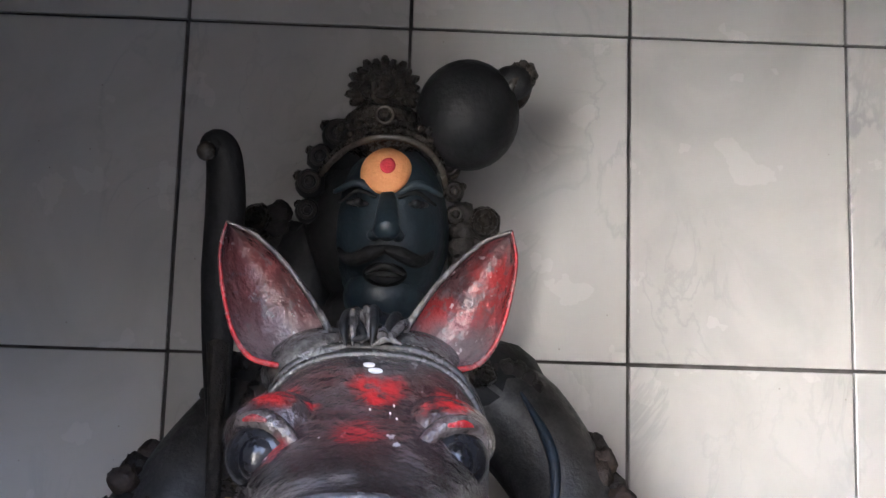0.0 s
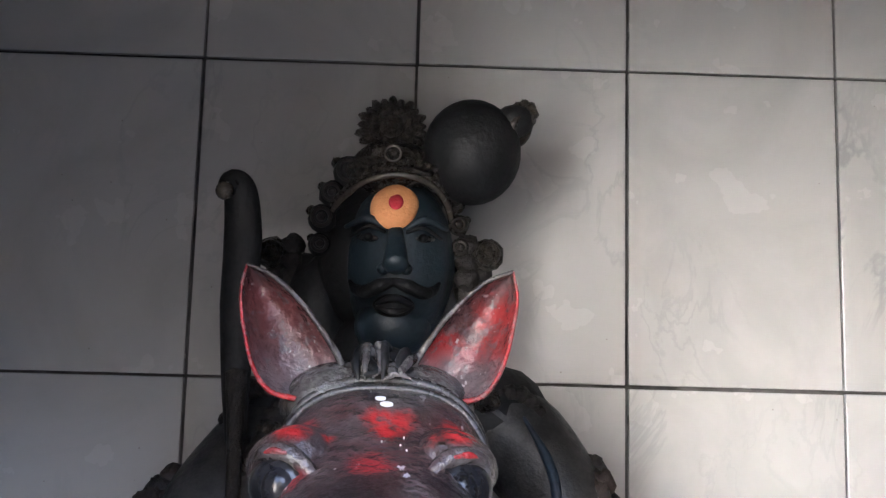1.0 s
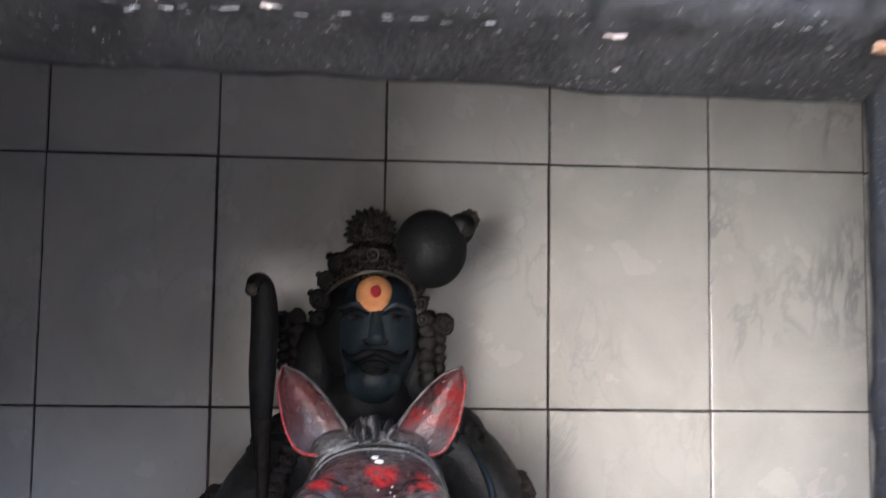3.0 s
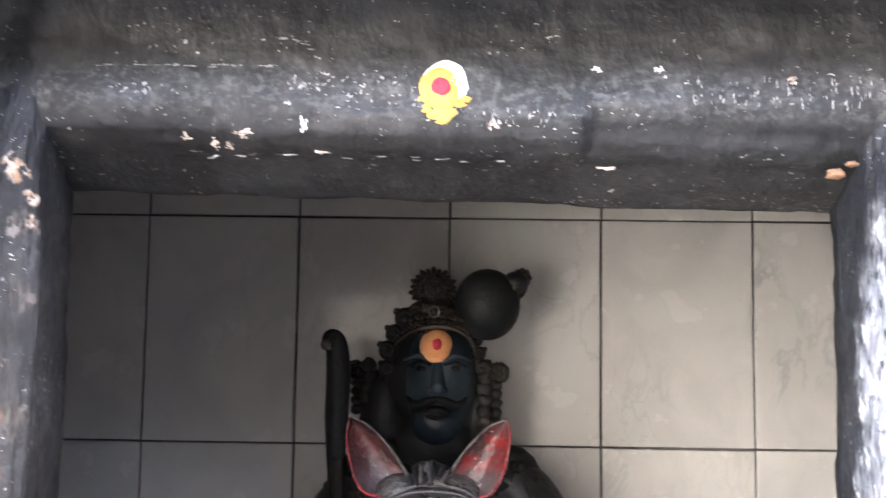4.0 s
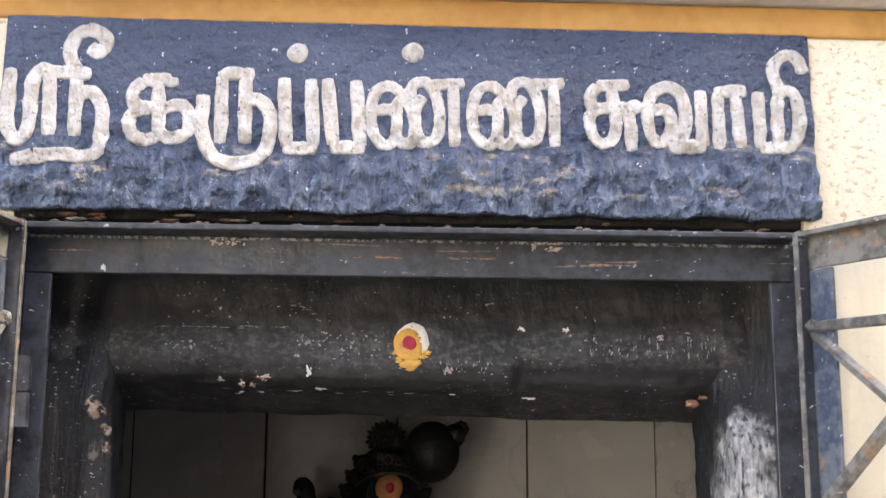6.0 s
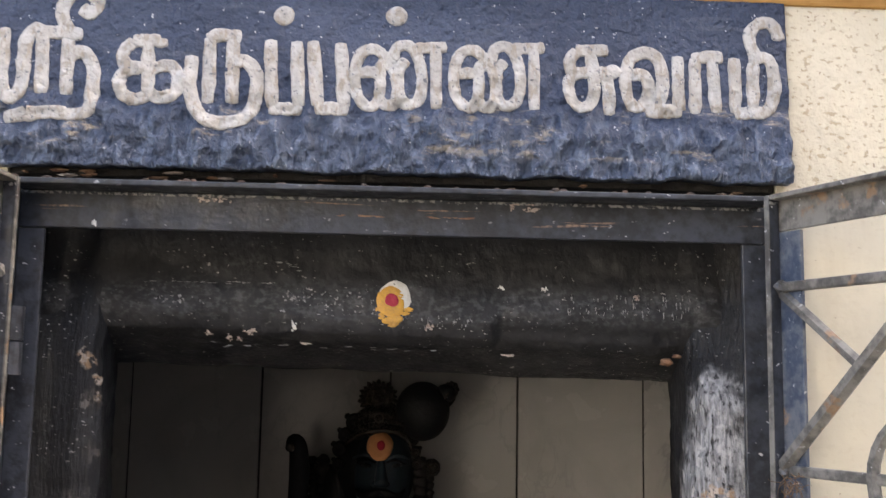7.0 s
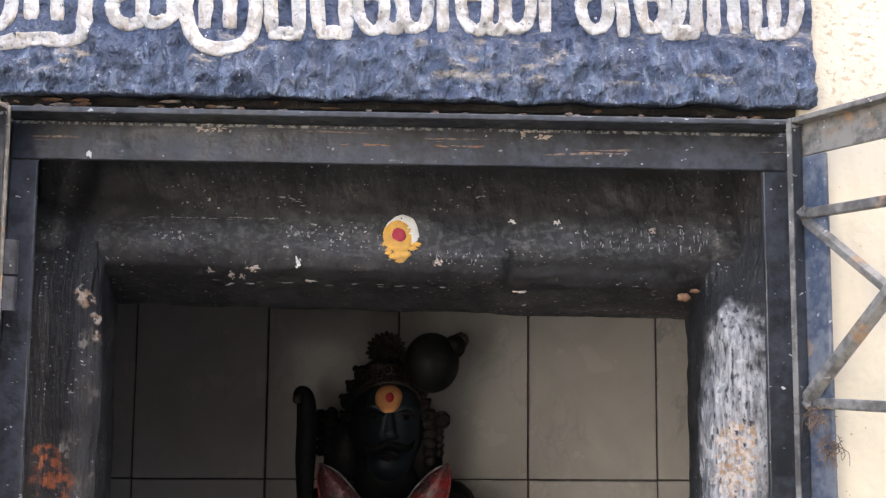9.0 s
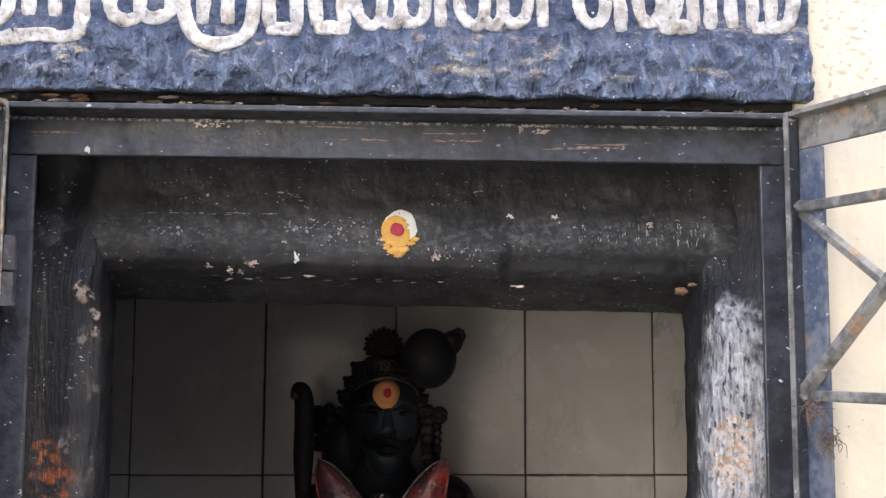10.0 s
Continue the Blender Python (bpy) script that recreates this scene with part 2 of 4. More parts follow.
def make_horse():
    n = Nodes("glossy brown-grey enamel with red", 0.2, 0.0, 0.6)
    grey = n.math("MULTIPLY", n.step(n.noise(17.0, 4.0, None, 0.6), 0.42, 0.62), n.step(n.noise(60.0, 4.0), 0.25, 0.6))
    c = n.mix(n.step(n.noise(11.0, 3.0), 0.35, 0.65), (0.016, 0.0125, 0.012), (0.03, 0.024, 0.0235))
    c = n.mix(grey, c, (0.082, 0.074, 0.072))
    poll = n.near([(-0.055, -0.455, 1.492, 0.032), (-0.015, -0.455, 1.5, 0.03), (0.025, -0.455, 1.492, 0.032)], 0.7, 0.6)
    c = n.mix(n.math("MULTIPLY", poll, n.step(n.noise(90.0, 5.0), 0.25, 0.6, 0.35, 1.0)), c, (0.085, 0.08, 0.077))
    pink = n.near([(-0.015, -0.545, 1.445, 0.05), (-0.07, -0.5, 1.455, 0.04), (0.04, -0.5, 1.455, 0.04), (-0.04, -0.49, 1.47, 0.025)], 0.9, 0.5)
    c = n.mix(n.math("MULTIPLY", pink, 0.65), c, (0.06, 0.018, 0.018))
    faint = n.near([(-0.018, -0.552, 1.44, 0.017), (-0.06, -0.548, 1.425, 0.012), (0.022, -0.55, 1.42, 0.013)], 0.7, 0.6, 60.0)
    c = n.mix(n.math("MULTIPLY", faint, 0.6), c, (0.3, 0.02, 0.024))
    red = n.near([(-0.014, -0.501, 1.467, 0.014), (-0.002, -0.503, 1.466, 0.014), (-0.008, -0.513, 1.461, 0.014), (-0.07, -0.501, 1.462, 0.014), (-0.07, -0.524, 1.459, 0.014), (-0.046, -0.522, 1.455, 0.006), (0.036, -0.502, 1.462, 0.012), (0.038, -0.524, 1.459, 0.013), (0.022, -0.527, 1.452, 0.007),
                  (-0.05, -0.71, 1.38, 0.018), (0.022, -0.71, 1.38, 0.018)], 0.75, 0.55, 80.0)
    red = n.math("MULTIPLY", red, n.step(n.noise(100.0, 6.0), 0.26, 0.5))
    c = n.mix(n.math("MULTIPLY", red, 0.9), c, (0.4, 0.02, 0.022))
    # whitish streaks painted into the colour as glints of the glossy coat
    painted_glint = n.math("MULTIPLY", n.step(n.noise(120.0, 4.0, n.stretch(n.tc, 1.0, 0.5, 0.6)), 0.64, 0.7), n.step(n.noise(24.0), 0.5, 0.64))
    c = n.mix(n.math("MULTIPLY", painted_glint, 0.7), c, (0.45, 0.44, 0.44))
    n.bump(n.math("ADD", n.noise(30.0, 5.0), n.math("MULTIPLY", n.noise(120.0, 5.0), 0.6)), 0.0055, 0.9)
    return n.done(c, n.step(n.noise(40.0), 0.35, 0.65, 0.1, 0.24))


def make_ear():
    n = Nodes("red and silver enamel of the ear", 0.22)
    v = n.step(n.noise(32.0, 5.0), 0.36, 0.64)
    c = n.mix(v, (0.21, 0.019, 0.02), (0.055, 0.027, 0.028))
    tip = n.step(n.math("ADD", n.axis(2), n.math("MULTIPLY", n.noise(40.0), 0.03)), 1.562, 1.59)
    c = n.mix(n.math("MULTIPLY", tip, 0.7), c, (0.09, 0.08, 0.082))
    left = n.step(n.math("ADD", n.axis(0), n.math("MULTIPLY", n.noise(30.0), 0.03)), -0.04, 0.0, 1.0, 0.0)
    c = n.mix(n.math("MULTIPLY", left, 0.85), c, (0.075, 0.03, 0.031))
    low = n.step(n.math("ADD", n.axis(2), n.math("MULTIPLY", n.noise(30.0), 0.03)), 1.51, 1.54, 1.0, 0.0)
    c = n.mix(n.math("MULTIPLY", low, 0.7), c, (0.1, 0.085, 0.09))
    scab = n.math("MULTIPLY", n.step(n.noise(95.0, 6.0), 0.52, 0.64), 0.6)
    c = n.mix(scab, c, (0.075, 0.064, 0.066))
    # small pale specks coloured in as sparkles of gloss
    glint = n.math("MULTIPLY", n.step(n.noise(170.0, 4.0), 0.63, 0.69), n.step(n.noise(24.0), 0.45, 0.6))
    c = n.mix(n.math("MULTIPLY", glint, 0.6), c, (0.45, 0.42, 0.42))
    n.bump(n.math("ADD", n.noise(50.0, 5.0), n.math("MULTIPLY", n.noise(130.0, 5.0), 0.6)), 0.0045, 0.9)
    return n.done(c)


M_TILE = make_tile()
M_TILE_VEINED = make_tile(0.95, 0.06)
M_GROUT = plain("dark sooty grout", (0.03, 0.027, 0.025), (0.14, 0.132, 0.125), 6, 0.9)
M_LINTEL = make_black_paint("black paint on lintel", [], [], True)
M_JAMB_R = make_black_paint("rubbed black paint", [(0.338, -0.985, 1.772, 0.024), (0.335, -0.982, 1.745, 0.04), (0.333, -0.98, 1.7, 0.053), (0.333, -0.98, 1.64, 0.066), (0.331, -0.98, 1.56, 0.072), (0.33, -0.98, 1.45, 0.076)],
                            [(0.34, -0.99, 1.65, 0.022), (0.337, -0.99, 1.615, 0.026), (0.336, -0.99, 1.56, 0.03)], worn_a=(0.22, 0.22, 0.226), worn_b=(0.44, 0.436, 0.44))
M_JAMB_L = make_black_paint("chipped black paint", [(-0.308, -0.965, 1.745, 0.014), (-0.306, -0.965, 1.69, 0.012), (-0.325, -0.965, 1.64, 0.014), (-0.307, -0.965, 1.6, 0.016), (-0.32, -0.965, 1.5, 0.025)], [(-0.32, -0.965, 1.788, 0.009), (-0.311, -0.965, 1.784, 0.009), (-0.3, -0.96, 1.765, 0.009), (-0.301, -0.96, 1.748, 0.007)],
                            False, (0.03, 0.027, 0.026), (0.095, 0.085, 0.078), [(-0.348, -0.965, 1.625, 0.018), (-0.34, -0.965, 1.6, 0.022), (-0.335, -0.965, 1.57, 0.022)], (0.2, 0.18, 0.165))
M_FRAME = make_iron("blue-black enamelled iron", (0.02, 0.022, 0.027), (0.05, 0.056, 0.07), 0.68, True)
M_GATE = make_iron("worn grey iron", (0.095, 0.09, 0.084), (0.25, 0.238, 0.215), 0.57)
M_STILE = make_iron("chipped blue iron", (0.045, 0.064, 0.105), (0.15, 0.165, 0.19), 0.61)
M_SIGN = make_sign_blue()
M_LETTER = make_letter_white()
M_CREAM = make_cream()
M_OCHRE = plain("ochre wall paint", (0.5, 0.27, 0.08), (0.42, 0.21, 0.06), 12, 0.8)
M_WHITE = plain("white-washed plaster", (0.8, 0.79, 0.775), (0.66, 0.645, 0.625), 14, 0.85, depth=0.003)
M_ROOM = plain("sooty grey plaster", (0.13, 0.105, 0.082), (0.085, 0.068, 0.055), 6, 0.9)
M_STONE = plain("dark weathered stone", (0.12, 0.113, 0.106), (0.075, 0.07, 0.066), 5, 0.9)
M_GAP_SHADE = plain("near-black gap shade", (0.012, 0.011, 0.01), (0.03, 0.026, 0.022), 50, 0.95, depth=0.004)
M_BRICK = plain("broken brick edge", (0.24, 0.11, 0.065), (0.36, 0.23, 0.14), 70, 0.9)
M_FLOOR = plain("oily dark cement floor", (0.12, 0.104, 0.085), (0.075, 0.066, 0.054), 8, 0.8)
M_GROUND = plain("dark packed earth", (0.1, 0.095, 0.088), (0.064, 0.061, 0.057), 1.5, 0.95, depth=0.01)
M_PLINTH = plain("black granite plinth", (0.03, 0.03, 0.032), (0.06, 0.06, 0.062), 60, 0.3)
M_HORSE = make_horse()
M_EAR = make_ear()
M_RED = plain("red enamel", (0.34, 0.017, 0.02), (0.11, 0.035, 0.037), 55, 0.25, depth=0.004)
M_DARK = plain("black oiled stone", (0.009, 0.0095, 0.0105), (0.018, 0.018, 0.019), 25, 0.5, depth=0.002, spec=0.16)
M_FACE = plain("blue-black enamel", (0.011, 0.018, 0.025), (0.018, 0.031, 0.042), 30, 0.42, depth=0.0015)
M_BLUE = plain("blue cloth enamel", (0.022, 0.042, 0.068), (0.012, 0.02, 0.032), 40, 0.5)
M_CROWN = plain("tarnished bronze paint", (0.045, 0.035, 0.026), (0.009, 0.008, 0.0075), 110, 0.28, 0.3, depth=0.008)
M_BEAD = plain("dull brown beads", (0.024, 0.02, 0.0175), (0.009, 0.008, 0.008), 90, 0.5, depth=0.004, spec=0.3)
M_ORANGE = plain("sandalwood paste", (0.82, 0.37, 0.16), (0.72, 0.31, 0.12), 60, 0.8)
M_KUMKUM = plain("red kumkum powder", (0.55, 0.03, 0.05), (0.45, 0.02, 0.04), 90, 0.85)
M_TURMERIC = plain("turmeric paste", (0.78, 0.43, 0.07), (0.6, 0.33, 0.1), 70, 0.8)
M_LIME = plain("white lime paste", (0.8, 0.79, 0.76), (0.68, 0.66, 0.62), 70, 0.8)
M_PINKRED = plain("pinkish red powder", (0.55, 0.05, 0.09), (0.42, 0.04, 0.07), 90, 0.85)
M_FLAKE = plain("bare plaster chip", (0.62, 0.55, 0.5), (0.42, 0.32, 0.27), 110, 0.8)
M_SCUFF = plain("thin grey scuffed paint", (0.42, 0.41, 0.4), (0.17, 0.168, 0.165), 260, 0.7)
M_SILVER = plain("silver-grey strap enamel", (0.05, 0.047, 0.046), (0.02, 0.019, 0.0185), 55, 0.22, depth=0.002)
M_SLEEVE = plain("charcoal sleeve enamel", (0.046, 0.044, 0.042), (0.018, 0.018, 0.0185), 60, 0.42, depth=0.0012)
M_BRASS = plain("dull brass tag", (0.5, 0.34, 0.13), (0.36, 0.22, 0.08), 60, 0.4, 0.5)
M_TAN = plain("brown worn sleeve paint", (0.042, 0.027, 0.02), (0.02, 0.016, 0.014), 45, 0.6, depth=0.003, spec=0.3)
M_EYE = plain("dull pewter enamel", (0.075, 0.064, 0.053), (0.028, 0.025, 0.022), 60, 0.2)
M_GLOSS = plain("glossy black enamel", (0.006, 0.006, 0.007), (0.015, 0.015, 0.017), 40, 0.16, depth=0.0006, spec=0.3)
M_HAIR = plain("matt black hair paint", (0.0035, 0.0035, 0.004), (0.007, 0.007, 0.008), 70, 0.6, depth=0.002, spec=0.2)
M_STRAW = plain("dry straw", (0.2, 0.13, 0.08), (0.1, 0.07, 0.05), 60, 0.9)
M_RUSTY = plain("rusted iron", (0.12, 0.07, 0.045), (0.06, 0.05, 0.045), 60, 0.7)


# ---- mesh helpers ----
def obj(name, bm, material, smooth=False):
    me = bpy.data.meshes.new(name)
    bmesh.ops.recalc_face_normals(bm, faces=bm.faces)
    bm.to_mesh(me)
    bm.free()
    for m in material if isinstance(material, (list, tuple)) else [material]:
        me.materials.append(m)
    if smooth:
        for p in me.polygons:
            p.use_smooth = True
    return new(name, me)


def part(name, bm, material, parent, label="", smooth=False):
    ob = obj(name, bm, material, smooth)
    ob.parent = parent
    ob.matrix_parent_inverse = Matrix.Translation(parent.location).inverted()
    return tagged(ob, label) if label else ob


def empty(name, at, label, category, group="", kind=""):
    e = new(name)
    e.location = at
    e.empty_display_size = 0.05
    return tagged(e, label, category, group, kind)


def box(bm, lo, hi, bevel=0.0, m=None, mat=0):
    """A box between two corners, optionally bevelled and moved by m."""
    old = set(bm.faces)
    vs = [bm.verts.new((x, y, z)) for x in (lo[0], hi[0]) for y in (lo[1], hi[1]) for z in (lo[2], hi[2])]
    fs = [bm.faces.new([vs[i] for i in q]) for q in ((0, 1, 3, 2), (4, 6, 7, 5), (0, 4, 5, 1), (2, 3, 7, 6), (0, 2, 6, 4), (1, 5, 7, 3))]
    if bevel:
        es = list({e for f in fs for e in f.edges})
        bmesh.ops.bevel(bm, geom=es, offset=bevel, segments=2, affect="EDGES", profile=0.5)
    made = [f for f in bm.faces if f not in old]
    for f in made:
        f.material_index = mat
    if m is not None:
        bmesh.ops.transform(bm, matrix=m, verts=list({v for f in made for v in f.verts}))


def grid(bm, rows, mat=0, close_u=False, close_v=False, caps=False):
    """Faces over rows of points."""
    vs = [[bm.verts.new(p) for p in r] for r in rows]
    nu, nv = len(vs), len(vs[0])
    for i in range(nu if close_u else nu - 1):
        for j in range(nv if close_v else nv - 1):
            f = bm.faces.new((vs[i][j], vs[(i + 1) % nu][j], vs[(i + 1) % nu][(j + 1) % nv], vs[i][(j + 1) % nv]))
            f.material_index = mat
    if caps:
        for r in (vs[0], vs[-1]):
            bm.faces.new(r).material_index = mat
    return vs


def smooth_line(pts, per=6):
    """A Catmull-Rom line through points."""
    p = [Vector(q) for q in pts]
    p = [p[0] * 2 - p[1]] + p + [p[-1] * 2 - p[-2]]
    out = []
    for i in range(1, len(p) - 2):
        a, b, c, d = p[i - 1:i + 3]
        for k in range(per):
            t = k / per
            out.append(0.5 * (2 * b + (c - a) * t + (2 * a - 5 * b + 4 * c - d) * t * t + (3 * b - a - 3 * c + d) * t ** 3))
    return out + [p[-2]]


def tube(bm, pts, radii, seg=10, mat=0, flat=1.0, per=5, up=(0, 1, 0)):
    """A tapered tube with rounded ends along a smooth line. flat: its depth along up over its width."""
    line = smooth_line(pts, per)
    n = len(line)
    rr = [np.interp(i / (n - 1), np.linspace(0, 1, len(radii)), radii) for i in range(n)]
    rows = []
    for i, c in enumerate(line):
        d = (line[min(i + 1, n - 1)] - line[max(i - 1, 0)]).normalized()
        s = d.cross(Vector(up))
        s = s.normalized() if s.length > 1e-4 else Vector((1, 0, 0))
        w = s.cross(d)
        ring = [c + s * math.cos(a) * rr[i] + w * math.sin(a) * rr[i] * flat for a in (2 * math.pi * k / seg for k in range(seg))]
        if i == 0:
            rows.append([c - d * rr[0] * 0.45 + (q - c) * 0.6 for q in ring])
        rows.append(ring)
        if i == n - 1:
            rows.append([c + d * rr[-1] * 0.45 + (q - c) * 0.6 for q in ring])
    grid(bm, rows, mat, close_v=True, caps=True)


def ball(bm, c, r, mat=0, seg=16, turn=(0, 0, 0), rough=0.0, shape=None):
    """An ellipsoid; shape(v) may push its unit directions."""
    rows = []
    seg = max(seg, 14)
    e = Euler([radians(a) for a in turn]).to_matrix()
    for i in range(1, seg // 2 + 1):
        th = math.pi * (i - 0.5) / (seg // 2)
        row = []
        for k in range(seg):
            a = 2 * math.pi * k / seg
            v = Vector((math.sin(th) * math.cos(a), math.sin(th) * math.sin(a), math.cos(th)))
            g = 1 + rough * noise.noise(v * 3 + Vector(c) * 40)
            p = Vector((v.x * r[0], v.y * r[1], v.z * r[2])) * g
            if shape:
                p = shape(v, p)
            row.append(Vector(c) + e @ p)
        rows.append(row)
    grid(bm, rows, mat, close_v=True, caps=True)


def ring(bm, c, r, thick, mat=0, m=None, seg=20, sides=8, squash=1.0):
    """A torus round the y axis of its own place."""
    rows = []
    for i in range(seg):
        a = 2 * math.pi * i / seg
        d = Vector((math.cos(a), 0, math.sin(a) * squash))
        rows.append([d * r + d * thick * math.cos(b) + Vector((0, thick * math.sin(b), 0)) for b in (2 * math.pi * k / sides for k in range(sides))])
    t = Matrix.Translation(c) @ (m or Matrix())
    grid(bm, [[t @ p for p in row] for row in rows], mat, close_u=True, close_v=True)


def blob(bm, cx, cz, surface, rx, rz, lift, seed, mat=0, seg=26, ragged=0.14, dome=0.0012):
    """A ragged patch of paste on a surface y = surface(x, z) that faces -y."""
    rnd = random.Random(seed)
    ph = [rnd.uniform(0, 6.28) for _ in range(5)]
    rows = []
    for s in (1.0, 0.92, 0.6, 0.25):
        row = []
        for k in range(seg):
            a = 2 * math.pi * k / seg
            g = 1 + ragged * sum(math.sin(a * (j + 2) + ph[j]) / (j + 1.4) for j in range(5))
            x, z = cx + rx * g * s * math.cos(a), cz + rz * g * s * math.sin(a)
            row.append((x, surface(x, z) - (lift + dome * (1 - s * s) if s < 1 else -0.0008), z))
        rows.append(row)
    vs = grid(bm, rows, mat, close_v=True)
    bm.faces.new(vs[-1]).material_index = mat


def fract(x, y, z, s):
    return noise.fractal(Vector((x, y, z)) * s, 0.9, 2.0, 4)


# ---- setting: ground, room, facade ----
Y_FACE, Y_IN = -1.035, -0.84

bm = bmesh.new()
n = 24
grid(bm, [[(40 * math.sinh(3 * (i / n * 2 - 1)) / math.sinh(3), 40 * math.sinh(3 * (j / n * 2 - 1)) / math.sinh(3), -0.02 + 0.008 * fract(i, j, 0, 0.9)) for j in range(n + 1)] for i in range(n + 1)])
ground = tagged(obj("ground", bm, M_GROUND), "dark packed earth in front of the shrine", "ground", kind="structure")

bm = bmesh.new()
box(bm, (-1.0, Y_IN + 0.002, -0.2), (1.0, 0.0, 0.12))
tagged(obj("floor", bm, M_FLOOR), "oil-darkened cement shrine floor", "floor", kind="structure")
bm = bmesh.new()
box(bm, (-1.12, Y_IN + 0.002, 2.63), (1.12, 0.12, 2.74))
tagged(obj("ceiling", bm, M_ROOM), "sooty plastered shrine ceiling", "ceiling", kind="structure")
for nm, x0, x1 in (("wall_west", -1.12, -1.0), ("wall_east", 1.0, 1.12)):
    bm = bmesh.new()
    box(bm, (x0, Y_IN + 0.002, -0.2), (x1, 0.12, 2.628))
    tagged(obj(nm, bm, M_ROOM), "plain sooty grey plastered side wall", "wall", kind="structure")

bm = bmesh.new()
box(bm, (-0.998, 0.0, -0.2), (0.998, 0.12, 2.628))
wall_north = tagged(obj("wall_north", bm, M_GROUT), "back wall of glazed off-white marble-look tiles with black grout", "wall", kind="structure")

# the facade, with the doorway left open
bm = bmesh.new()
X0, X1, ZT = -0.385, 0.392, 1.99
for lo, hi in (((-3.0, Y_FACE, -0.2), (X0, Y_IN, 2.19)), ((X1, Y_FACE, -0.2), (3.0, Y_IN, 2.19)), ((X0, Y_FACE, ZT), (X1, Y_IN, 2.19))):
    box(bm, lo, hi)
wall_south = tagged(obj("wall_south", bm, M_CREAM), "cream lime-washed shrine front with pitted plaster", "wall", kind="structure")
bm = bmesh.new()
box(bm, (-3.0, Y_FACE - 0.004, 2.168), (3.0, Y_IN, 2.2), 0.003)
tagged(obj("trim", bm, M_OCHRE), "ochre painted band over the sign", "trim", kind="structure")
bm = bmesh.new()
box(bm, (-3.0, Y_FACE - 0.03, 2.202), (3.0, Y_IN, 2.226), 0.005)
tagged(obj("trim", bm, M_WHITE), "white-washed projecting plaster ledge", "trim", kind="structure")
bm = bmesh.new()
box(bm, (-3.0, Y_FACE - 0.008, 2.228), (3.0, Y_IN, 2.75), 0.004)
tagged(obj("wall_parapet", bm, M_OCHRE), "ochre painted parapet over the ledge", "wall", kind="structure")

# unseen walls added to shape the light: white bounces sun in, dark ones block
for nm, lo, hi, mat, lab in (("light_block_east", (3.0, -12.0, -0.2), (3.2, Y_FACE - 0.002, 3.9), M_STONE, "unseen dark stone wall added to block light from the yard"),
                             ("light_bounce_west", (-2.4, -6.9, -0.2), (-2.1, -5.0, 3.4), M_WHITE, "unseen white-washed wall added to bounce sun into the shrine"),
                             ("light_block_corner", (-2.4, -11.798, -0.2), (-2.1, -6.902, 4.4), M_STONE, "unseen dark stone wall added to block light from the yard"),
                             ("light_block_side", (-2.4, -4.998, -0.2), (-2.1, -4.0, 3.4), M_STONE, "unseen dark stone wall added to block light from the yard"),
                             ("light_block_south", (-2.4, -12.2, -0.2), (2.998, -11.8, 7.2), M_STONE, "unseen dark stone wall added to block the low sky")):
    bm = bmesh.new()
    box(bm, lo, hi)
    tagged(obj(nm, bm, mat), lab, "wall", kind="structure")

# ---- stone doorway ----
doorway = empty("stone_doorway", (0, -0.9, 0), "black-painted worn stone door surround with paint chips", "doorway")
NOTCH = 0.109


def lintel_point(x, s):
    """The lintel's section, front top to back; s from 0 to 1."""
    prof = [(1.968, -0.93), (1.92, -0.938), (1.892, -0.941), (1.876, -0.945), (1.855, -0.95), (1.834, -0.952), (1.819, -0.946), (1.81, -0.934), (1.803, -0.915), (1.79, -0.885), (1.781, -0.858)]
    ss = np.linspace(0, 1, len(prof))
    z, y = np.interp(s, ss, [p[0] for p in prof]), np.interp(s, ss, [p[1] for p in prof])
    low = min(max((1.872 - z) / 0.03, 0), 1)
    cut = min(max((1.846 - z) / 0.018, 0), 1)
    if x > NOTCH:
        k = min((x - NOTCH) / 0.006, 1)
        y += 0.011 * cut * k * (1 - 0.8 * min(max((s - 0.6) / 0.3, 0), 1))
    z -= 0.012 * (x + 0.05) / 0.7 * low
    a = 0.0035 if x < NOTCH else 0.0045
    return Vector((x, y + a * fract(x, y, z, 16) + 0.0014 * fract(x, y, z, 60), z + 0.0022 * fract(x + 9, y, z, 18)))


def lintel_y(x, z):
    best = min((lintel_point(x, s / 60) for s in range(0, 45)), key=lambda p: abs(p.z - z))
    return best.y


bm = bmesh.new()
xs = [-0.376 + 0.764 * i / 190 for i in range(191)]
rows = [[lintel_point(x, s / 44) for s in range(45)] + [Vector((x, -0.856, 1.968))] for x in xs]
grid(bm, rows, close_v=True, caps=True)
lintel = part("lintel", bm, M_LINTEL, doorway, "black-painted stone lintel with a notch and grey-banded bulge", True)


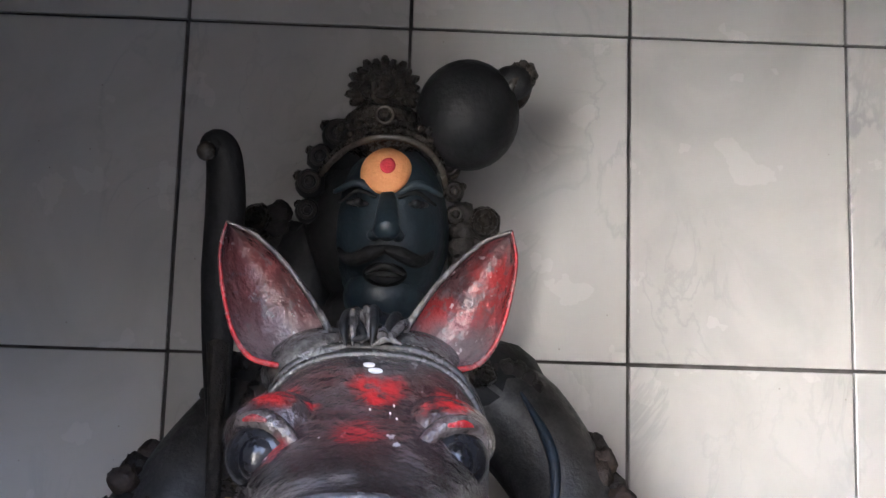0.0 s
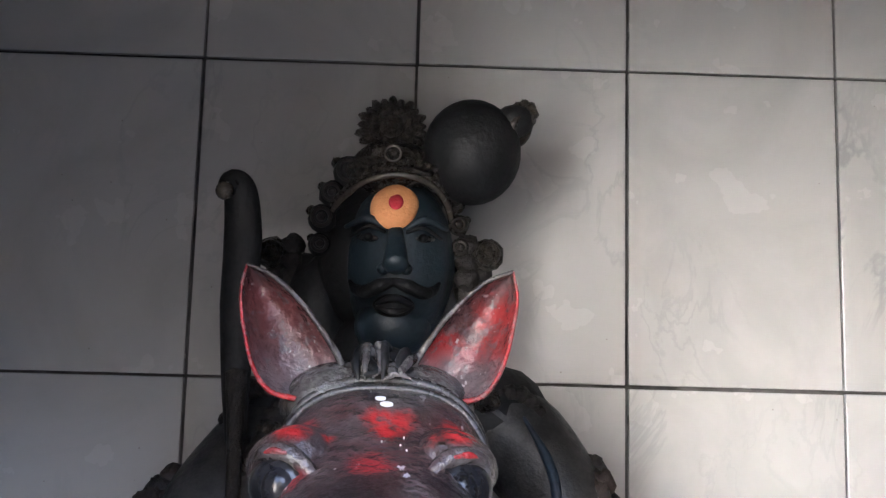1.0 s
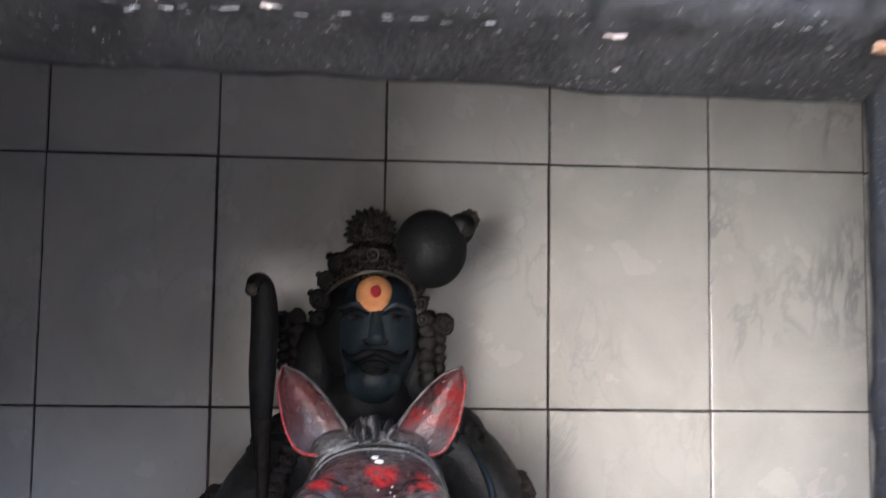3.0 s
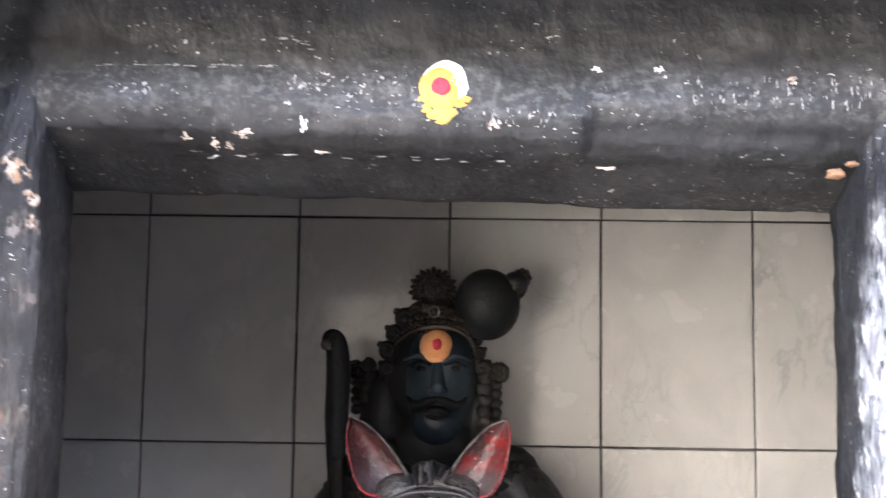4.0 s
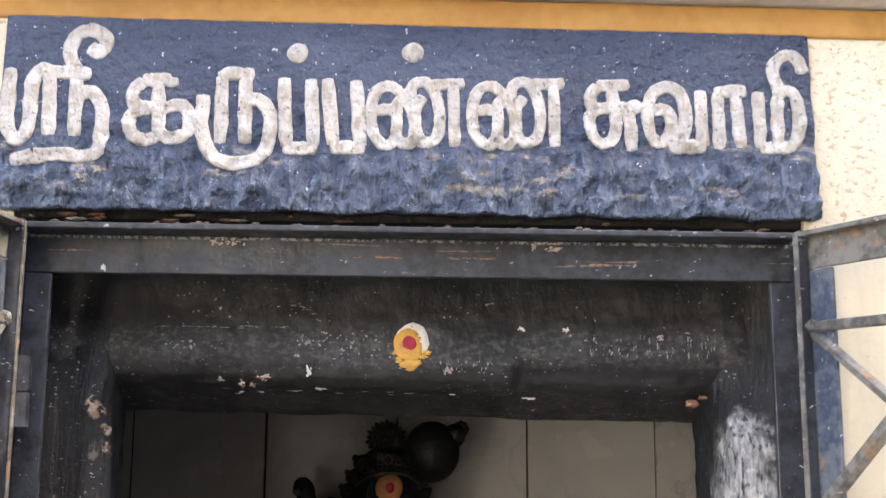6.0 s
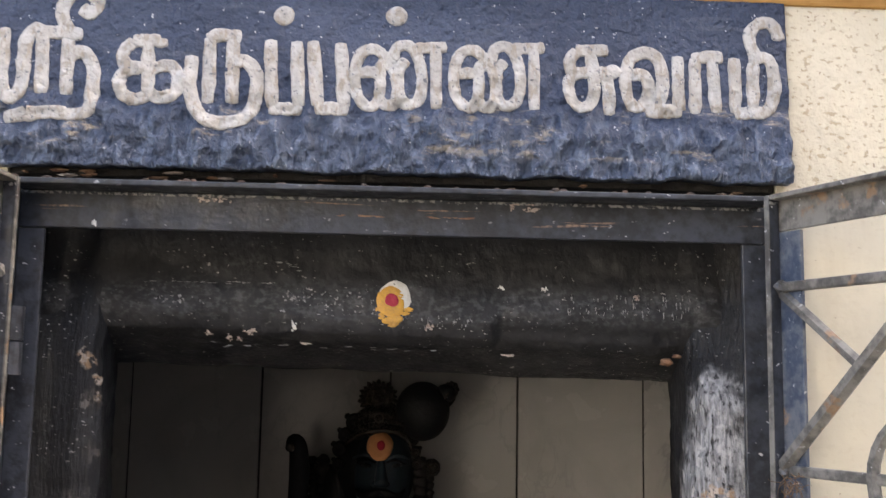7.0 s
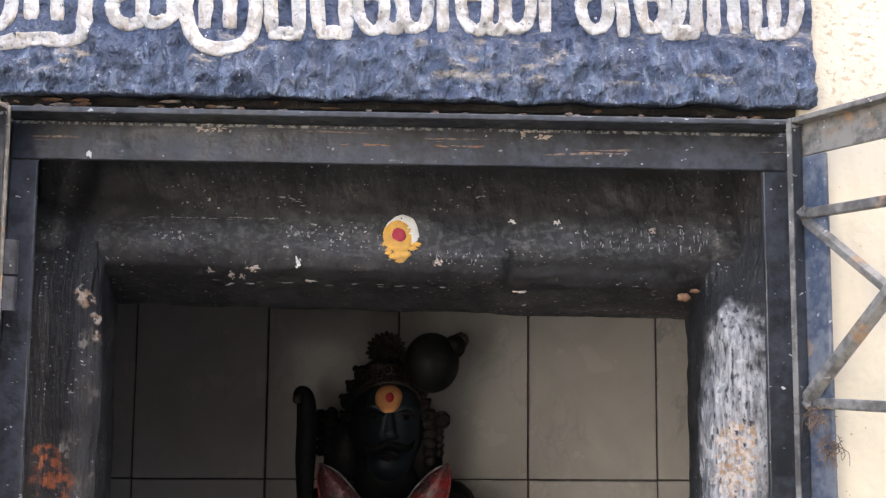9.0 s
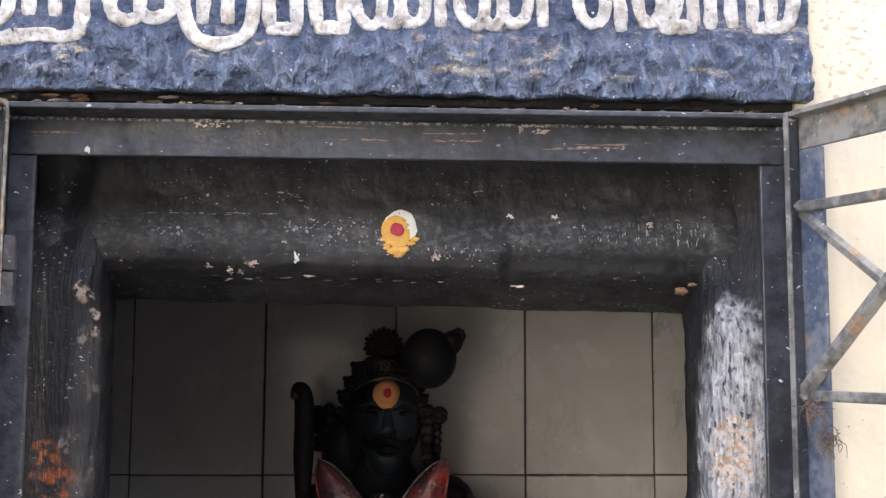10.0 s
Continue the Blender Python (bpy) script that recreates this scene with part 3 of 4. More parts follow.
def jamb(side, prof, mat, label):
    bm = bmesh.new()
    rows = []
    for i in range(0, 151):
        z = 0.02 + (1.966 - 0.02) * (1 - (1 - i / 150) ** 1.7)
        row = []
        for s in range(31):
            ss = np.linspace(0, 1, len(prof))
            x, y = np.interp(s / 30, ss, [p[0] for p in prof]), np.interp(s / 30, ss, [p[1] for p in prof])
            w = 0.004 if side > 0 else 0.003
            if side < 0:
                y += 0.014 * min(max((z - 1.8) / 0.05, 0), 1) + 0.016 * min(max((z - 1.86) / 0.05, 0), 1)
            if side > 0:
                y += max(0.0, -0.93 - y) * min(max((z - 1.75) / 0.12, 0), 1) * min(s / 9, 1)
                x += 0.012 * min(max((z - 1.6) / 0.2, 0), 1) * math.exp(-((s / 30 - 0.68) / 0.2) ** 2)
            row.append(Vector((x + w * fract(x, y, z, 14) + 0.0016 * fract(x, y, z, 55), y + w * fract(x, y + 5, z, 15) + 0.0014 * fract(x, y, z + 4, 60), z)))
        rows.append(row + [Vector((prof[0][0], prof[-1][1], z))])
    grid(bm, rows, close_v=True, caps=True)
    return part("jamb", bm, mat, doorway, label, True)


jamb(-1, [(-0.382, -0.958), (-0.35, -0.962), (-0.325, -0.966), (-0.309, -0.963), (-0.302, -0.953), (-0.303, -0.92), (-0.312, -0.86)], M_JAMB_L, "black-painted stone jamb with brown chips")
jamb(1, [(0.39, -1.0), (0.368, -0.999), (0.348, -0.995), (0.329, -0.986), (0.317, -0.97), (0.317, -0.945), (0.324, -0.86)], M_JAMB_R, "black-painted stone jamb rubbed down to grey")

# near-black sheet standing in for the shadow between sign and frame
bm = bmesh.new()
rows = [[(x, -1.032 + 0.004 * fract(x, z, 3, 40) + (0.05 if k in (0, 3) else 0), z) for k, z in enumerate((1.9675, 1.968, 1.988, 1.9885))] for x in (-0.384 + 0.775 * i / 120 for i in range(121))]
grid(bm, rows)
part("gap_shade", bm, M_GAP_SHADE, doorway, "near-black sheet painted as shadow in the gap over the frame")
rnd = random.Random(77)
for i in range(16):
    x = rnd.choice((rnd.uniform(-0.37, -0.12), rnd.uniform(-0.37, 0.36)))
    bm = bmesh.new()
    ball(bm, (x, -1.0375, 1.966 + rnd.uniform(-0.001, 0.006)), (rnd.uniform(0.002, 0.009), 0.004, rnd.uniform(0.0006, 0.0014)), seg=10, rough=0.9)
    part("brick_chip", bm, rnd.choice((M_BRICK, M_BRICK, M_FLAKE)), doorway)

bm = bmesh.new()
ball(bm, (0.304, -0.93, 1.795), (0.007, 0.006, 0.004), seg=12, rough=0.6)
ball(bm, (0.313, -0.94, 1.801), (0.005, 0.004, 0.002), seg=10, rough=0.6)
part("bare_chip", bm, M_BRICK, doorway, "bare orange-brown chip at the corner", True)
# paste mark on the lintel
bm = bmesh.new()
blob(bm, 0.0025, 1.859, lintel_y, 0.0175, 0.0192, 0.0005, 3, ragged=0.07, dome=0.0002)
part("paste_mark", bm, M_LIME, lintel, "dab of white lime paste", True)
bm = bmesh.new()
blob(bm, -0.0015, 1.854, lintel_y, 0.0166, 0.0174, 0.0011, 5, ragged=0.07, dome=0.0002)
rnd = random.Random(52)
blob(bm, 0.001, 1.833, lintel_y, 0.0085, 0.0075, 0.0009, 8, ragged=0.35, dome=0.0002)
for i in range(16):
    x = rnd.uniform(-0.016, 0.019)
    z = 1.841 - rnd.uniform(0.0, 0.014) * (1 - abs(x) / 0.024) + 0.006 * abs(x) / 0.019
    blob(bm, x, z, lintel_y, rnd.uniform(0.0016, 0.005), rnd.uniform(0.001, 0.003), 0.0008, 60 + i, ragged=0.4, dome=0.0001, seg=10)
part("turmeric_mark", bm, M_TURMERIC, lintel, "yellow turmeric paste with scratchy drips", True)
bm = bmesh.new()
blob(bm, -0.0005, 1.8555, lintel_y, 0.0078, 0.0078, 0.0017, 11, ragged=0.08, dome=0.0002)
part("kumkum_dot", bm, M_PINKRED, lintel, "round red powder dot", True)
# broken paint chips, each a few flakes close together
for i, (x, z, rx, rz) in enumerate(((-0.105, 1.826, 0.0038, 0.0065), (-0.151, 1.819, 0.008, 0.004), (-0.175, 1.813, 0.004, 0.004), (-0.164, 1.811, 0.004, 0.0025), (0.04, 1.827, 0.006, 0.004),
                                    (0.119, 1.872, 0.005, 0.003), (0.165, 1.871, 0.004, 0.004), (0.267, 1.864, 0.004, 0.004),
                                    (-0.196, 1.817, 0.0045, 0.003), (-0.093, 1.808, 0.006, 0.0016), (0.128, 1.7995, 0.009, 0.0018))):
    bm = bmesh.new()
    blob(bm, x, z, lintel_y, rx * 0.62, rz * 0.62, 0.0004, 30 + i, ragged=0.5, dome=0.0001, seg=18)
    for k in range(5):
        a = rnd.uniform(0, 6.28)
        blob(bm, x + rx * 0.8 * math.cos(a), z + rz * 0.8 * math.sin(a), lintel_y, rx * rnd.uniform(0.1, 0.32), rz * rnd.uniform(0.1, 0.32), 0.0004, 90 + 7 * i + k, ragged=0.5, dome=0.0001, seg=9)
    part("paint_chip", bm, M_LIME if i in (0, 5, 6) else M_FLAKE, lintel)
# scuffs: rubbed streaks and scratches of thin grey paint
for x0, x1, z0, z1, num, rx, rz in ((-0.265, -0.125, 1.8695, 1.8725, 26, 0.0036, 0.0006), (-0.262, -0.19, 1.846, 1.856, 16, 0.0014, 0.0018), (-0.125, -0.02, 1.836, 1.872, 46, 0.0012, 0.0016),
                                    (-0.14, -0.1, 1.892, 1.898, 14, 0.003, 0.0009), (0.19, 0.325, 1.838, 1.867, 70, 0.0007, 0.0028), (0.0, 0.09, 1.824, 1.845, 34, 0.0007, 0.002), (-0.2, 0.06, 1.8, 1.809, 20, 0.0035, 0.0005)):
    bm = bmesh.new()
    for i in range(num):
        x, z = rnd.uniform(x0, x1), rnd.triangular(z0, z1)
        if x0 == -0.14:
            z -= 40 * max(0.0, x + 0.115) ** 2 + 0.1 * max(0.0, x + 0.115)
        g = rnd.uniform(0.45, 1.35)
        blob(bm, x, z, lintel_y, rx * g, rz * g * rnd.uniform(0.6, 1.1), 0.0002, 300 + i, ragged=0.5, dome=0.0001, seg=7)
    part("scuff", bm, M_SCUFF, lintel)

# ---- iron door frame ----
door_frame = empty("iron_door_frame", (0, -1.04, 0), "blue-black angle-iron frame set in the doorway", "door frame")


def bar(name, lo, hi, mat, parent, label="", bevel=0.0015, m=None):
    bm = bmesh.new()
    box(bm, lo, hi, bevel, m)
    return part(name, bm, mat, parent, label)


bm = bmesh.new()
box(bm, (-0.372, -1.033, 1.914), (0.382, -1.027, 1.952), 0.0015)
box(bm, (-0.372, -1.066, 1.952), (0.375, -1.027, 1.958), 0.0015)
part("head_rail", bm, M_FRAME, door_frame, "angle-iron head rail with peeling paint")
bm = bmesh.new()
blob(bm, -0.2975, 1.9195, lambda x, z: -1.033, 0.0022, 0.0042, 0.0004, 71, ragged=0.45, dome=0.0002, seg=14)
part("paint_chip", bm, M_LIME, door_frame, "white chip on the rail")
rnd = random.Random(9)
for x0, x1, z0 in ((-0.195, -0.16, 1.9475), (0.118, 0.15, 1.946)):
    bm = bmesh.new()
    for i in range(18):
        blob(bm, rnd.uniform(x0, x1), z0 + rnd.uniform(-0.004, 0.003), lambda x, z: -1.033, rnd.uniform(0.0008, 0.0032), rnd.uniform(0.0006, 0.0018), 0.0004, 400 + i, ragged=0.45, dome=0.0002, seg=8)
    part("paint_scab", bm, M_FLAKE, door_frame, "crumbling brown scab on the rail")
for x0, x1 in ((-0.055, -0.012), (0.036, 0.078)):
    bm = bmesh.new()
    for i in range(14):
        blob(bm, rnd.uniform(x0, x1), 1.933 + rnd.uniform(-0.0007, 0.0007), lambda x, z: -1.033, rnd.uniform(0.002, 0.005), 0.0005, 0.0003, 440 + i, ragged=0.3, dome=0.0001, seg=8)
    part("scrape", bm, M_BRICK, door_frame, "rusty scrape along the rail")
for s, xi, xo in ((-1, -0.346, -0.372), (1, 0.356, 0.382)):
    bm = bmesh.new()
    box(bm, (min(xi, xo), -1.032, 0.02), (max(xi, xo), -1.026, 1.9135), 0.0015)
    box(bm, (min(xo, xo + s * 0.005), -1.062, 0.02), (max(xo, xo + s * 0.005), -1.026, 1.951), 0.0015)
    part("side_rail", bm, M_FRAME, door_frame)
bm = bmesh.new()
rnd = random.Random(4)
for i in range(70):
    x = rnd.uniform(-0.37, 0.35)
    r = rnd.uniform(0.0008, 0.0022)
    ball(bm, (x, -1.062 + rnd.uniform(-0.003, 0.02), 1.9585), (r * 2, r, r), seg=6, rough=0.5)
part("mortar_crumbs", bm, M_RUSTY, door_frame)

# ---- sign panel ----
sign = empty("sign_panel", (0, -1.04, 1.975), "dark blue painted plaster name panel with white Tamil lettering", "sign")
SX0, SX1, SZ0, SZ1 = -0.402, 0.403, 1.972, 2.168


def sign_y(x, z):
    h = (z - SZ0) / (SZ1 - SZ0)
    rough = 0.2 + 0.8 * max(0.0, 1 - h / 0.62) ** 0.7
    y = -1.043 - 0.011 * (1 - h) ** 1.5
    y -= rough * (0.005 * fract(x * 1.3, 3, z * 0.8, 26) + 0.0085 * fract(x * 1.1, 7, z * 0.85, 58))
    return y


bm = bmesh.new()
NX, NZ = 330, 90
rows = []
for i in range(NX + 1):
    x = SX0 + (SX1 - SX0) * i / NX
    low = SZ0 + 0.0035 * fract(x, 0, 1, 22) + 0.002
    col = [Vector((x, Y_FACE - 0.001, low))]
    col += [Vector((x, sign_y(x, low + (SZ1 - low) * j / NZ), low + (SZ1 - low) * j / NZ)) for j in range(NZ + 1)]
    rows.append(col + [Vector((x, Y_FACE - 0.001, SZ1))])
grid(bm, rows, close_v=True, caps=True)
part("board", bm, M_SIGN, sign, "rough dark blue plaster with worn patches", True)


def sign_xz(u, v):
    """From the letter grid (hundredths of a unit, v down) to the panel."""
    return (SXA + SXB * u + SXC * v + SXD * u * v, SZA + SZB * u + SZC * v + SZD * u * v)


LETTER_CUT = ((-1, -0.0008), (-0.96, 0.001), (-0.66, 0.0015), (-0.33, 0.0015), (0, 0.0015), (0.33, 0.0015), (0.66, 0.0015), (0.96, 0.001), (1, -0.0008))


def letter(strokes, dots=(), w=0.0071, du=0.0, dv=0.0):
    """A brush letter: each stroke a raised ribbon along a smooth line on the panel."""
    bm = bmesh.new()
    rnd = random.Random(len(strokes) * 31 + int(strokes[0][0][0]))
    for pts in strokes:
        line = smooth_line([(*sign_xz(u + du, v + dv), 0) for u, v in pts], 7)
        nl = len(line)
        rows = []
        for i, c in enumerate(line):
            d = (line[min(i + 1, nl - 1)] - line[max(i - 1, 0)]).normalized()
            s = Vector((-d.y, d.x, 0))
            ww = w * (1 + 0.12 * noise.noise(c * 120) + rnd.uniform(-0.04, 0.04))
            if i in (0, nl - 1):
                ww *= 0.86
            row = []
            for k, lift in LETTER_CUT:
                q = c + s * ww * k * (1 + 0.13 * noise.noise(c * 420 + Vector((0, 0, 9 * (k > 0)))))
                row.append((q.x, sign_y(q.x, q.y) - lift, q.y))
            rows.append(row)
        ends = []
        for r0, r1 in ((rows[0], rows[1]), (rows[-1], rows[-2])):
            e = [Vector(p) + (Vector(p) - Vector(q)).normalized() * w * 0.35 * (1 - abs(j - 4) / 4.5) for j, (p, q) in enumerate(zip(r0, r1))]
            ends.append([(q.x, sign_y(q.x, q.z) + 0.0005, q.z) for q in e])
        grid(bm, [ends[0]] + rows + [ends[1]])
    for u, v, r in dots:
        x, z = sign_xz(u + du, v + dv)
        blob(bm, x, z, sign_y, r, r, 0.0012, int(u), ragged=0.05, dome=0.0003)
    return part("letter", bm, M_LETTER, sign, "hand-painted white letter", True)


SXA, SXB, SXC, SXD = -0.42938, 5.94525e-4, 4.956e-5, -5.09e-8
SZA, SZB, SZC, SZD = 2.19994, 2.0789e-5, -5.9144e-4, -1.626e-8
# sri
letter([[(47, 150), (41, 240), (56, 271), (75, 250), (82, 178), (94, 152), (110, 162), (108, 262)],
        [(104, 156), (140, 156), (176, 160)], [(154, 162), (150, 264)],
        [(152, 200), (178, 190), (196, 222), (193, 278), (176, 299), (120, 297), (46, 304)],
        [(156, 158), (143, 122), (154, 94), (182, 83), (204, 100), (192, 122), (176, 112)]])
# ka
letter([[(264, 171), (287, 170), (309, 169)], [(311, 168), (312, 181)], [(264, 172), (249, 186), (246, 202), (254, 215), (277, 218), (298, 216)], [(289, 175), (289, 262)], [(277, 220), (249, 225), (240, 243), (246, 264), (267, 273), (286, 264), (290, 234)], [(292, 220), (325, 214), (339, 230), (339, 255), (326, 269), (306, 271), (292, 262)]], w=0.0066)
# ru
letter([[(363, 198), (360, 256), (378, 302), (412, 314), (452, 306), (471, 274), (474, 232), (458, 208), (432, 206)],
        [(395, 166), (390, 278)], [(434, 166), (431, 278)], [(392, 168), (410, 160), (446, 162)]])
# p
letter([[(498, 170), (500, 284)], [(496, 288), (522, 289), (550, 288)], [(543, 172), (546, 284)]], [(521, 125, 0.0108)])
# pa
letter([[(571, 172), (579, 284)], [(576, 289), (604, 290), (630, 289)], [(619, 175), (625, 285)]])
# n, na
NNA = [[(693, 195), (679, 185), (659, 188), (647, 207), (643, 239), (649, 269), (666, 285), (682, 277), (687, 249), (687, 221), (694, 208), (704, 215)], [(693, 193), (704, 207), (713, 227), (717, 259), (711, 280), (697, 284), (686, 275)], [(709, 203), (715, 183), (731, 177), (746, 186), (756, 209), (760, 244), (754, 272), (738, 282), (724, 275), (719, 257), (720, 221), (732, 204)], [(652, 227), (669, 225), (684, 227)], [(747, 182), (777, 181), (801, 180)], [(784, 183), (784, 288)]]
letter(NNA, [(716, 125, 0.0112)], w=0.006)
letter(NNA, du=172, dv=1, w=0.006)
# su
letter([[(1031, 186), (1061, 185), (1085, 186)], [(1031, 187), (1019, 203), (1023, 223), (1038, 228)], [(1056, 192), (1061, 227), (1062, 265), (1048, 284), (1031, 281), (1019, 262), (1018, 239), (1031, 226), (1060, 224)], [(1064, 223), (1080, 227), (1087, 249), (1090, 295)], [(1083, 225), (1095, 221), (1105, 229)]], w=0.0066)
# va, aa
letter([[(1130, 229), (1149, 229), (1159, 248), (1156, 272), (1139, 284), (1123, 271), (1117, 236), (1126, 202), (1149, 189), (1172, 197), (1183, 226), (1181, 264), (1169, 290)], [(1156, 291), (1188, 292), (1216, 290)], [(1210, 197), (1213, 289)]], w=0.0068)
letter([[(1242, 200), (1242, 294)], [(1238, 200), (1262, 196), (1291, 197)], [(1273, 204), (1279, 293)]], w=0.0066)
# mi
letter([[(1313, 199), (1314, 294)], [(1313, 294), (1335, 295), (1355, 292)], [(1346, 207), (1345, 287)], [(1342, 204), (1363, 197), (1378, 207), (1385, 245), (1380, 279), (1365, 293), (1340, 295)], [(1354, 198), (1342, 177), (1340, 155), (1355, 138), (1374, 135), (1388, 148), (1393, 165)]], w=0.0068)

# ---- gates ----
def make_gate(side, hinge, angle):
    """A leaf of iron angles and bars, swung outwards from its hinge."""
    g = empty("iron_gate", hinge, "worn grey-blue iron grille gate leaf swung open", "gate", "gate leaves")
    d = Vector((side * math.cos(radians(angle)), -math.sin(radians(angle)), 0))
    nrm = Vector((side * math.sin(radians(angle)), math.cos(radians(angle)), 0))
    m = Matrix(((d.x, nrm.x, 0, hinge[0]), (d.y, nrm.y, 0, hinge[1]), (0, 0, 1, 0), (0, 0, 0, 1)))
    W, Z0, Z1 = 0.36, 0.12, 1.957
    for nm, x in (("hinge_stile", 0.0), ("meeting_stile", W - 0.034)):
        bm = bmesh.new()
        a = x if x == 0 else W - 0.005
        box(bm, (x if x == 0 else W - 0.031, 0.0025, Z0), (0.031 if x == 0 else W, 0.0075, Z1 - 0.036), 0.001, m)
        stile = part(nm, bm, M_STILE, g, "angle-iron stile with chipped blue paint")
        # the flange takes the dark frame enamel to paint in its shade
        bm = bmesh.new()
        box(bm, (a, -0.0105, Z0), (a + 0.005, 0.002, Z1), 0.001, m)
        part("flange", bm, M_FRAME, stile, "flange of the stile, coloured dark for its shade")
        bm = bmesh.new()
        box(bm, (a - 0.0005, -0.0125, Z0), (a + 0.0055, -0.011, Z1), 0.0004, m)
        part("worn_edge", bm, M_GATE, stile, "rubbed grey metal edge")
    for nm, z0, z1 in (("top_rail", Z1 - 0.035, Z1), ("bottom_rail", Z0, Z0 + 0.035)):
        bm = bmesh.new()
        box(bm, (0.0002, 0.003, z0), (W - 0.0002, 0.008, z1), 0.001, m)
        zz = z1 - 0.005 if nm == "top_rail" else z0
        box(bm, (0.006, -0.012, zz), (W - 0.006, 0.0025, zz + 0.005), 0.001, m)
        part(nm, bm, M_GATE, g)
    zs = [1.866 - 0.176 * k for k in range(10)]
    for k, z in enumerate(zs):
        bm = bmesh.new()
        box(bm, (0.003, -0.002, z - 0.005), (W - 0.003, 0.006, z + 0.005), 0.002, m)
        part("cross_bar", bm, M_GATE, g)
    for k in range(0, 9, 2):
        z0, z1 = zs[k], zs[k + 1]
        bm = bmesh.new()
        tube(bm, [m @ Vector((0.006, 0.0, z1 + 0.004)), m @ Vector((0.178, 0.0, z0 - 0.004))], [0.0078, 0.0078], 6, per=3)
        part("brace", bm, M_GATE, g)
        bm = bmesh.new()
        tube(bm, [m @ Vector((0.006, 0.004, z0 - 0.006)), m @ Vector((0.1, 0.003, z1 + 0.098))], [0.0062, 0.0062], 6, per=3)
        part("brace", bm, M_GATE, g)
        bm = bmesh.new()
        c = m @ Vector((0.17, 0.0, z1 + 0.0))
        ring(bm, c, 0.06, 0.006, 0, m.to_3x3().to_4x4(), 28, 6)
        part("scroll", bm, M_GATE, g)
    for z in zs[:4]:
        bm = bmesh.new()
        ball(bm, m @ Vector((0.006, 0.001, z)), (0.008, 0.008, 0.007), seg=10, rough=0.5)
        part("weld", bm, M_GATE, g)
    for k, z in enumerate((1.768 if side < 0 else 1.3, 0.9, 0.4)):
        bm = bmesh.new()
        for z0, z1 in ((z, z + 0.031), (z + 0.033, z + 0.065)):
            rows = [[(hinge[0] + side * -0.011 + 0.0105 * math.cos(a), hinge[1] + 0.01 + 0.0105 * math.sin(a), zz) for a in (2 * math.pi * i / 14 for i in range(14))] for zz in (z0, z1)]
            grid(bm, rows, close_v=True, caps=True)
        part("hinge", bm, M_FRAME, g, "two-part iron hinge knuckle")
    return g


make_gate(1, (0.3775, -1.0655, 0.1), 66)
make_gate(-1, (-0.3735, -1.0645, 0.1), 86)

# dry straw caught on the gate, in two clumps
rnd = random.Random(12)
for cx, cz in ((0.375, 1.68), (0.387, 1.653)):
    bm = bmesh.new()
    for i in range(44):
        a = Vector((cx + rnd.uniform(-0.009, 0.009), -1.1 + rnd.uniform(-0.01, 0.008), cz + rnd.uniform(-0.008, 0.008)))
        b = a + Vector((rnd.uniform(-0.01, 0.01), rnd.uniform(-0.01, 0.01), rnd.uniform(-0.018, 0.004)))
        tube(bm, [a, (a + b) / 2 + Vector((rnd.uniform(-0.005, 0.005), 0, rnd.uniform(-0.004, 0.004))), b], [0.00045, 0.00025], 4, per=2)
    tagged(obj("straw_tuft", bm, M_STRAW), "small tuft of dry brown straw caught on the gate stile", "straw", "straw tufts")

# ---- statue of a rider on a horse, one mesh ----
SLOTS = [M_HORSE, M_EAR, M_RED, M_DARK, M_FACE, M_CROWN, M_ORANGE, M_KUMKUM, M_EYE, M_BLUE, M_BEAD, M_LIME, M_GLOSS, M_SILVER, M_BRASS, M_TAN, M_SLEEVE, M_HAIR]
HORSE, EAR, RED, DARK, FACE, CROWN, PASTE, KUMKUM, EYE, BLUE, BEAD, LIME, GLOSS, SILVER, BRASS, TAN, SLEEVE, HAIR = range(18)
bm = bmesh.new()
HX = -0.013
EX = -0.019

# horse head
SECTIONS = [(-0.36, 1.47, 1.30, 0.055), (-0.41, 1.497, 1.31, 0.066), (-0.45, 1.497, 1.33, 0.073), (-0.475, 1.486, 1.335, 0.075), (-0.5, 1.469, 1.335, 0.074), (-0.53, 1.452, 1.335, 0.07),
            (-0.57, 1.435, 1.33, 0.063), (-0.61, 1.421, 1.325, 0.056), (-0.65, 1.41, 1.318, 0.05), (-0.685, 1.397, 1.31, 0.051), (-0.71, 1.38, 1.306, 0.046), (-0.725, 1.36, 1.312, 0.034), (-0.729, 1.345, 1.325, 0.016)]


def head_section(y):
    ys = [-s[0] for s in SECTIONS]
    return [float(np.interp(-y, ys, [s[k] for s in SECTIONS])) for k in (1, 2, 3)]


def head_top(x, y):
    """The height of the head's upper surface."""
    top, bot, hw = head_section(y)
    c = min(abs((x - HX) / hw), 1.0)
    return (top + bot) / 2 + (top - bot) / 2 * (1 - c ** 2.6) ** (1 / 2.6)


ys = [-0.36 - 0.369 * i / 40 for i in range(41)]
rows = []
for y in ys:
    top, bot, hw = head_section(y)
    row = []
    for k in range(40):
        a = 2 * math.pi * k / 40
        ca, sa = math.cos(a), math.sin(a)
        x = math.copysign(abs(ca) ** (2 / 2.6), ca) * hw
        z = (top + bot) / 2 + math.copysign(abs(sa) ** (2 / 2.6), sa) * (top - bot) / 2
        row.append((HX + x + 0.0016 * fract(x, y, z, 30), y, z + 0.002 * fract(x, y + 3, z, 26)))
    rows.append(row)
grid(bm, rows, HORSE, close_v=True, caps=True)

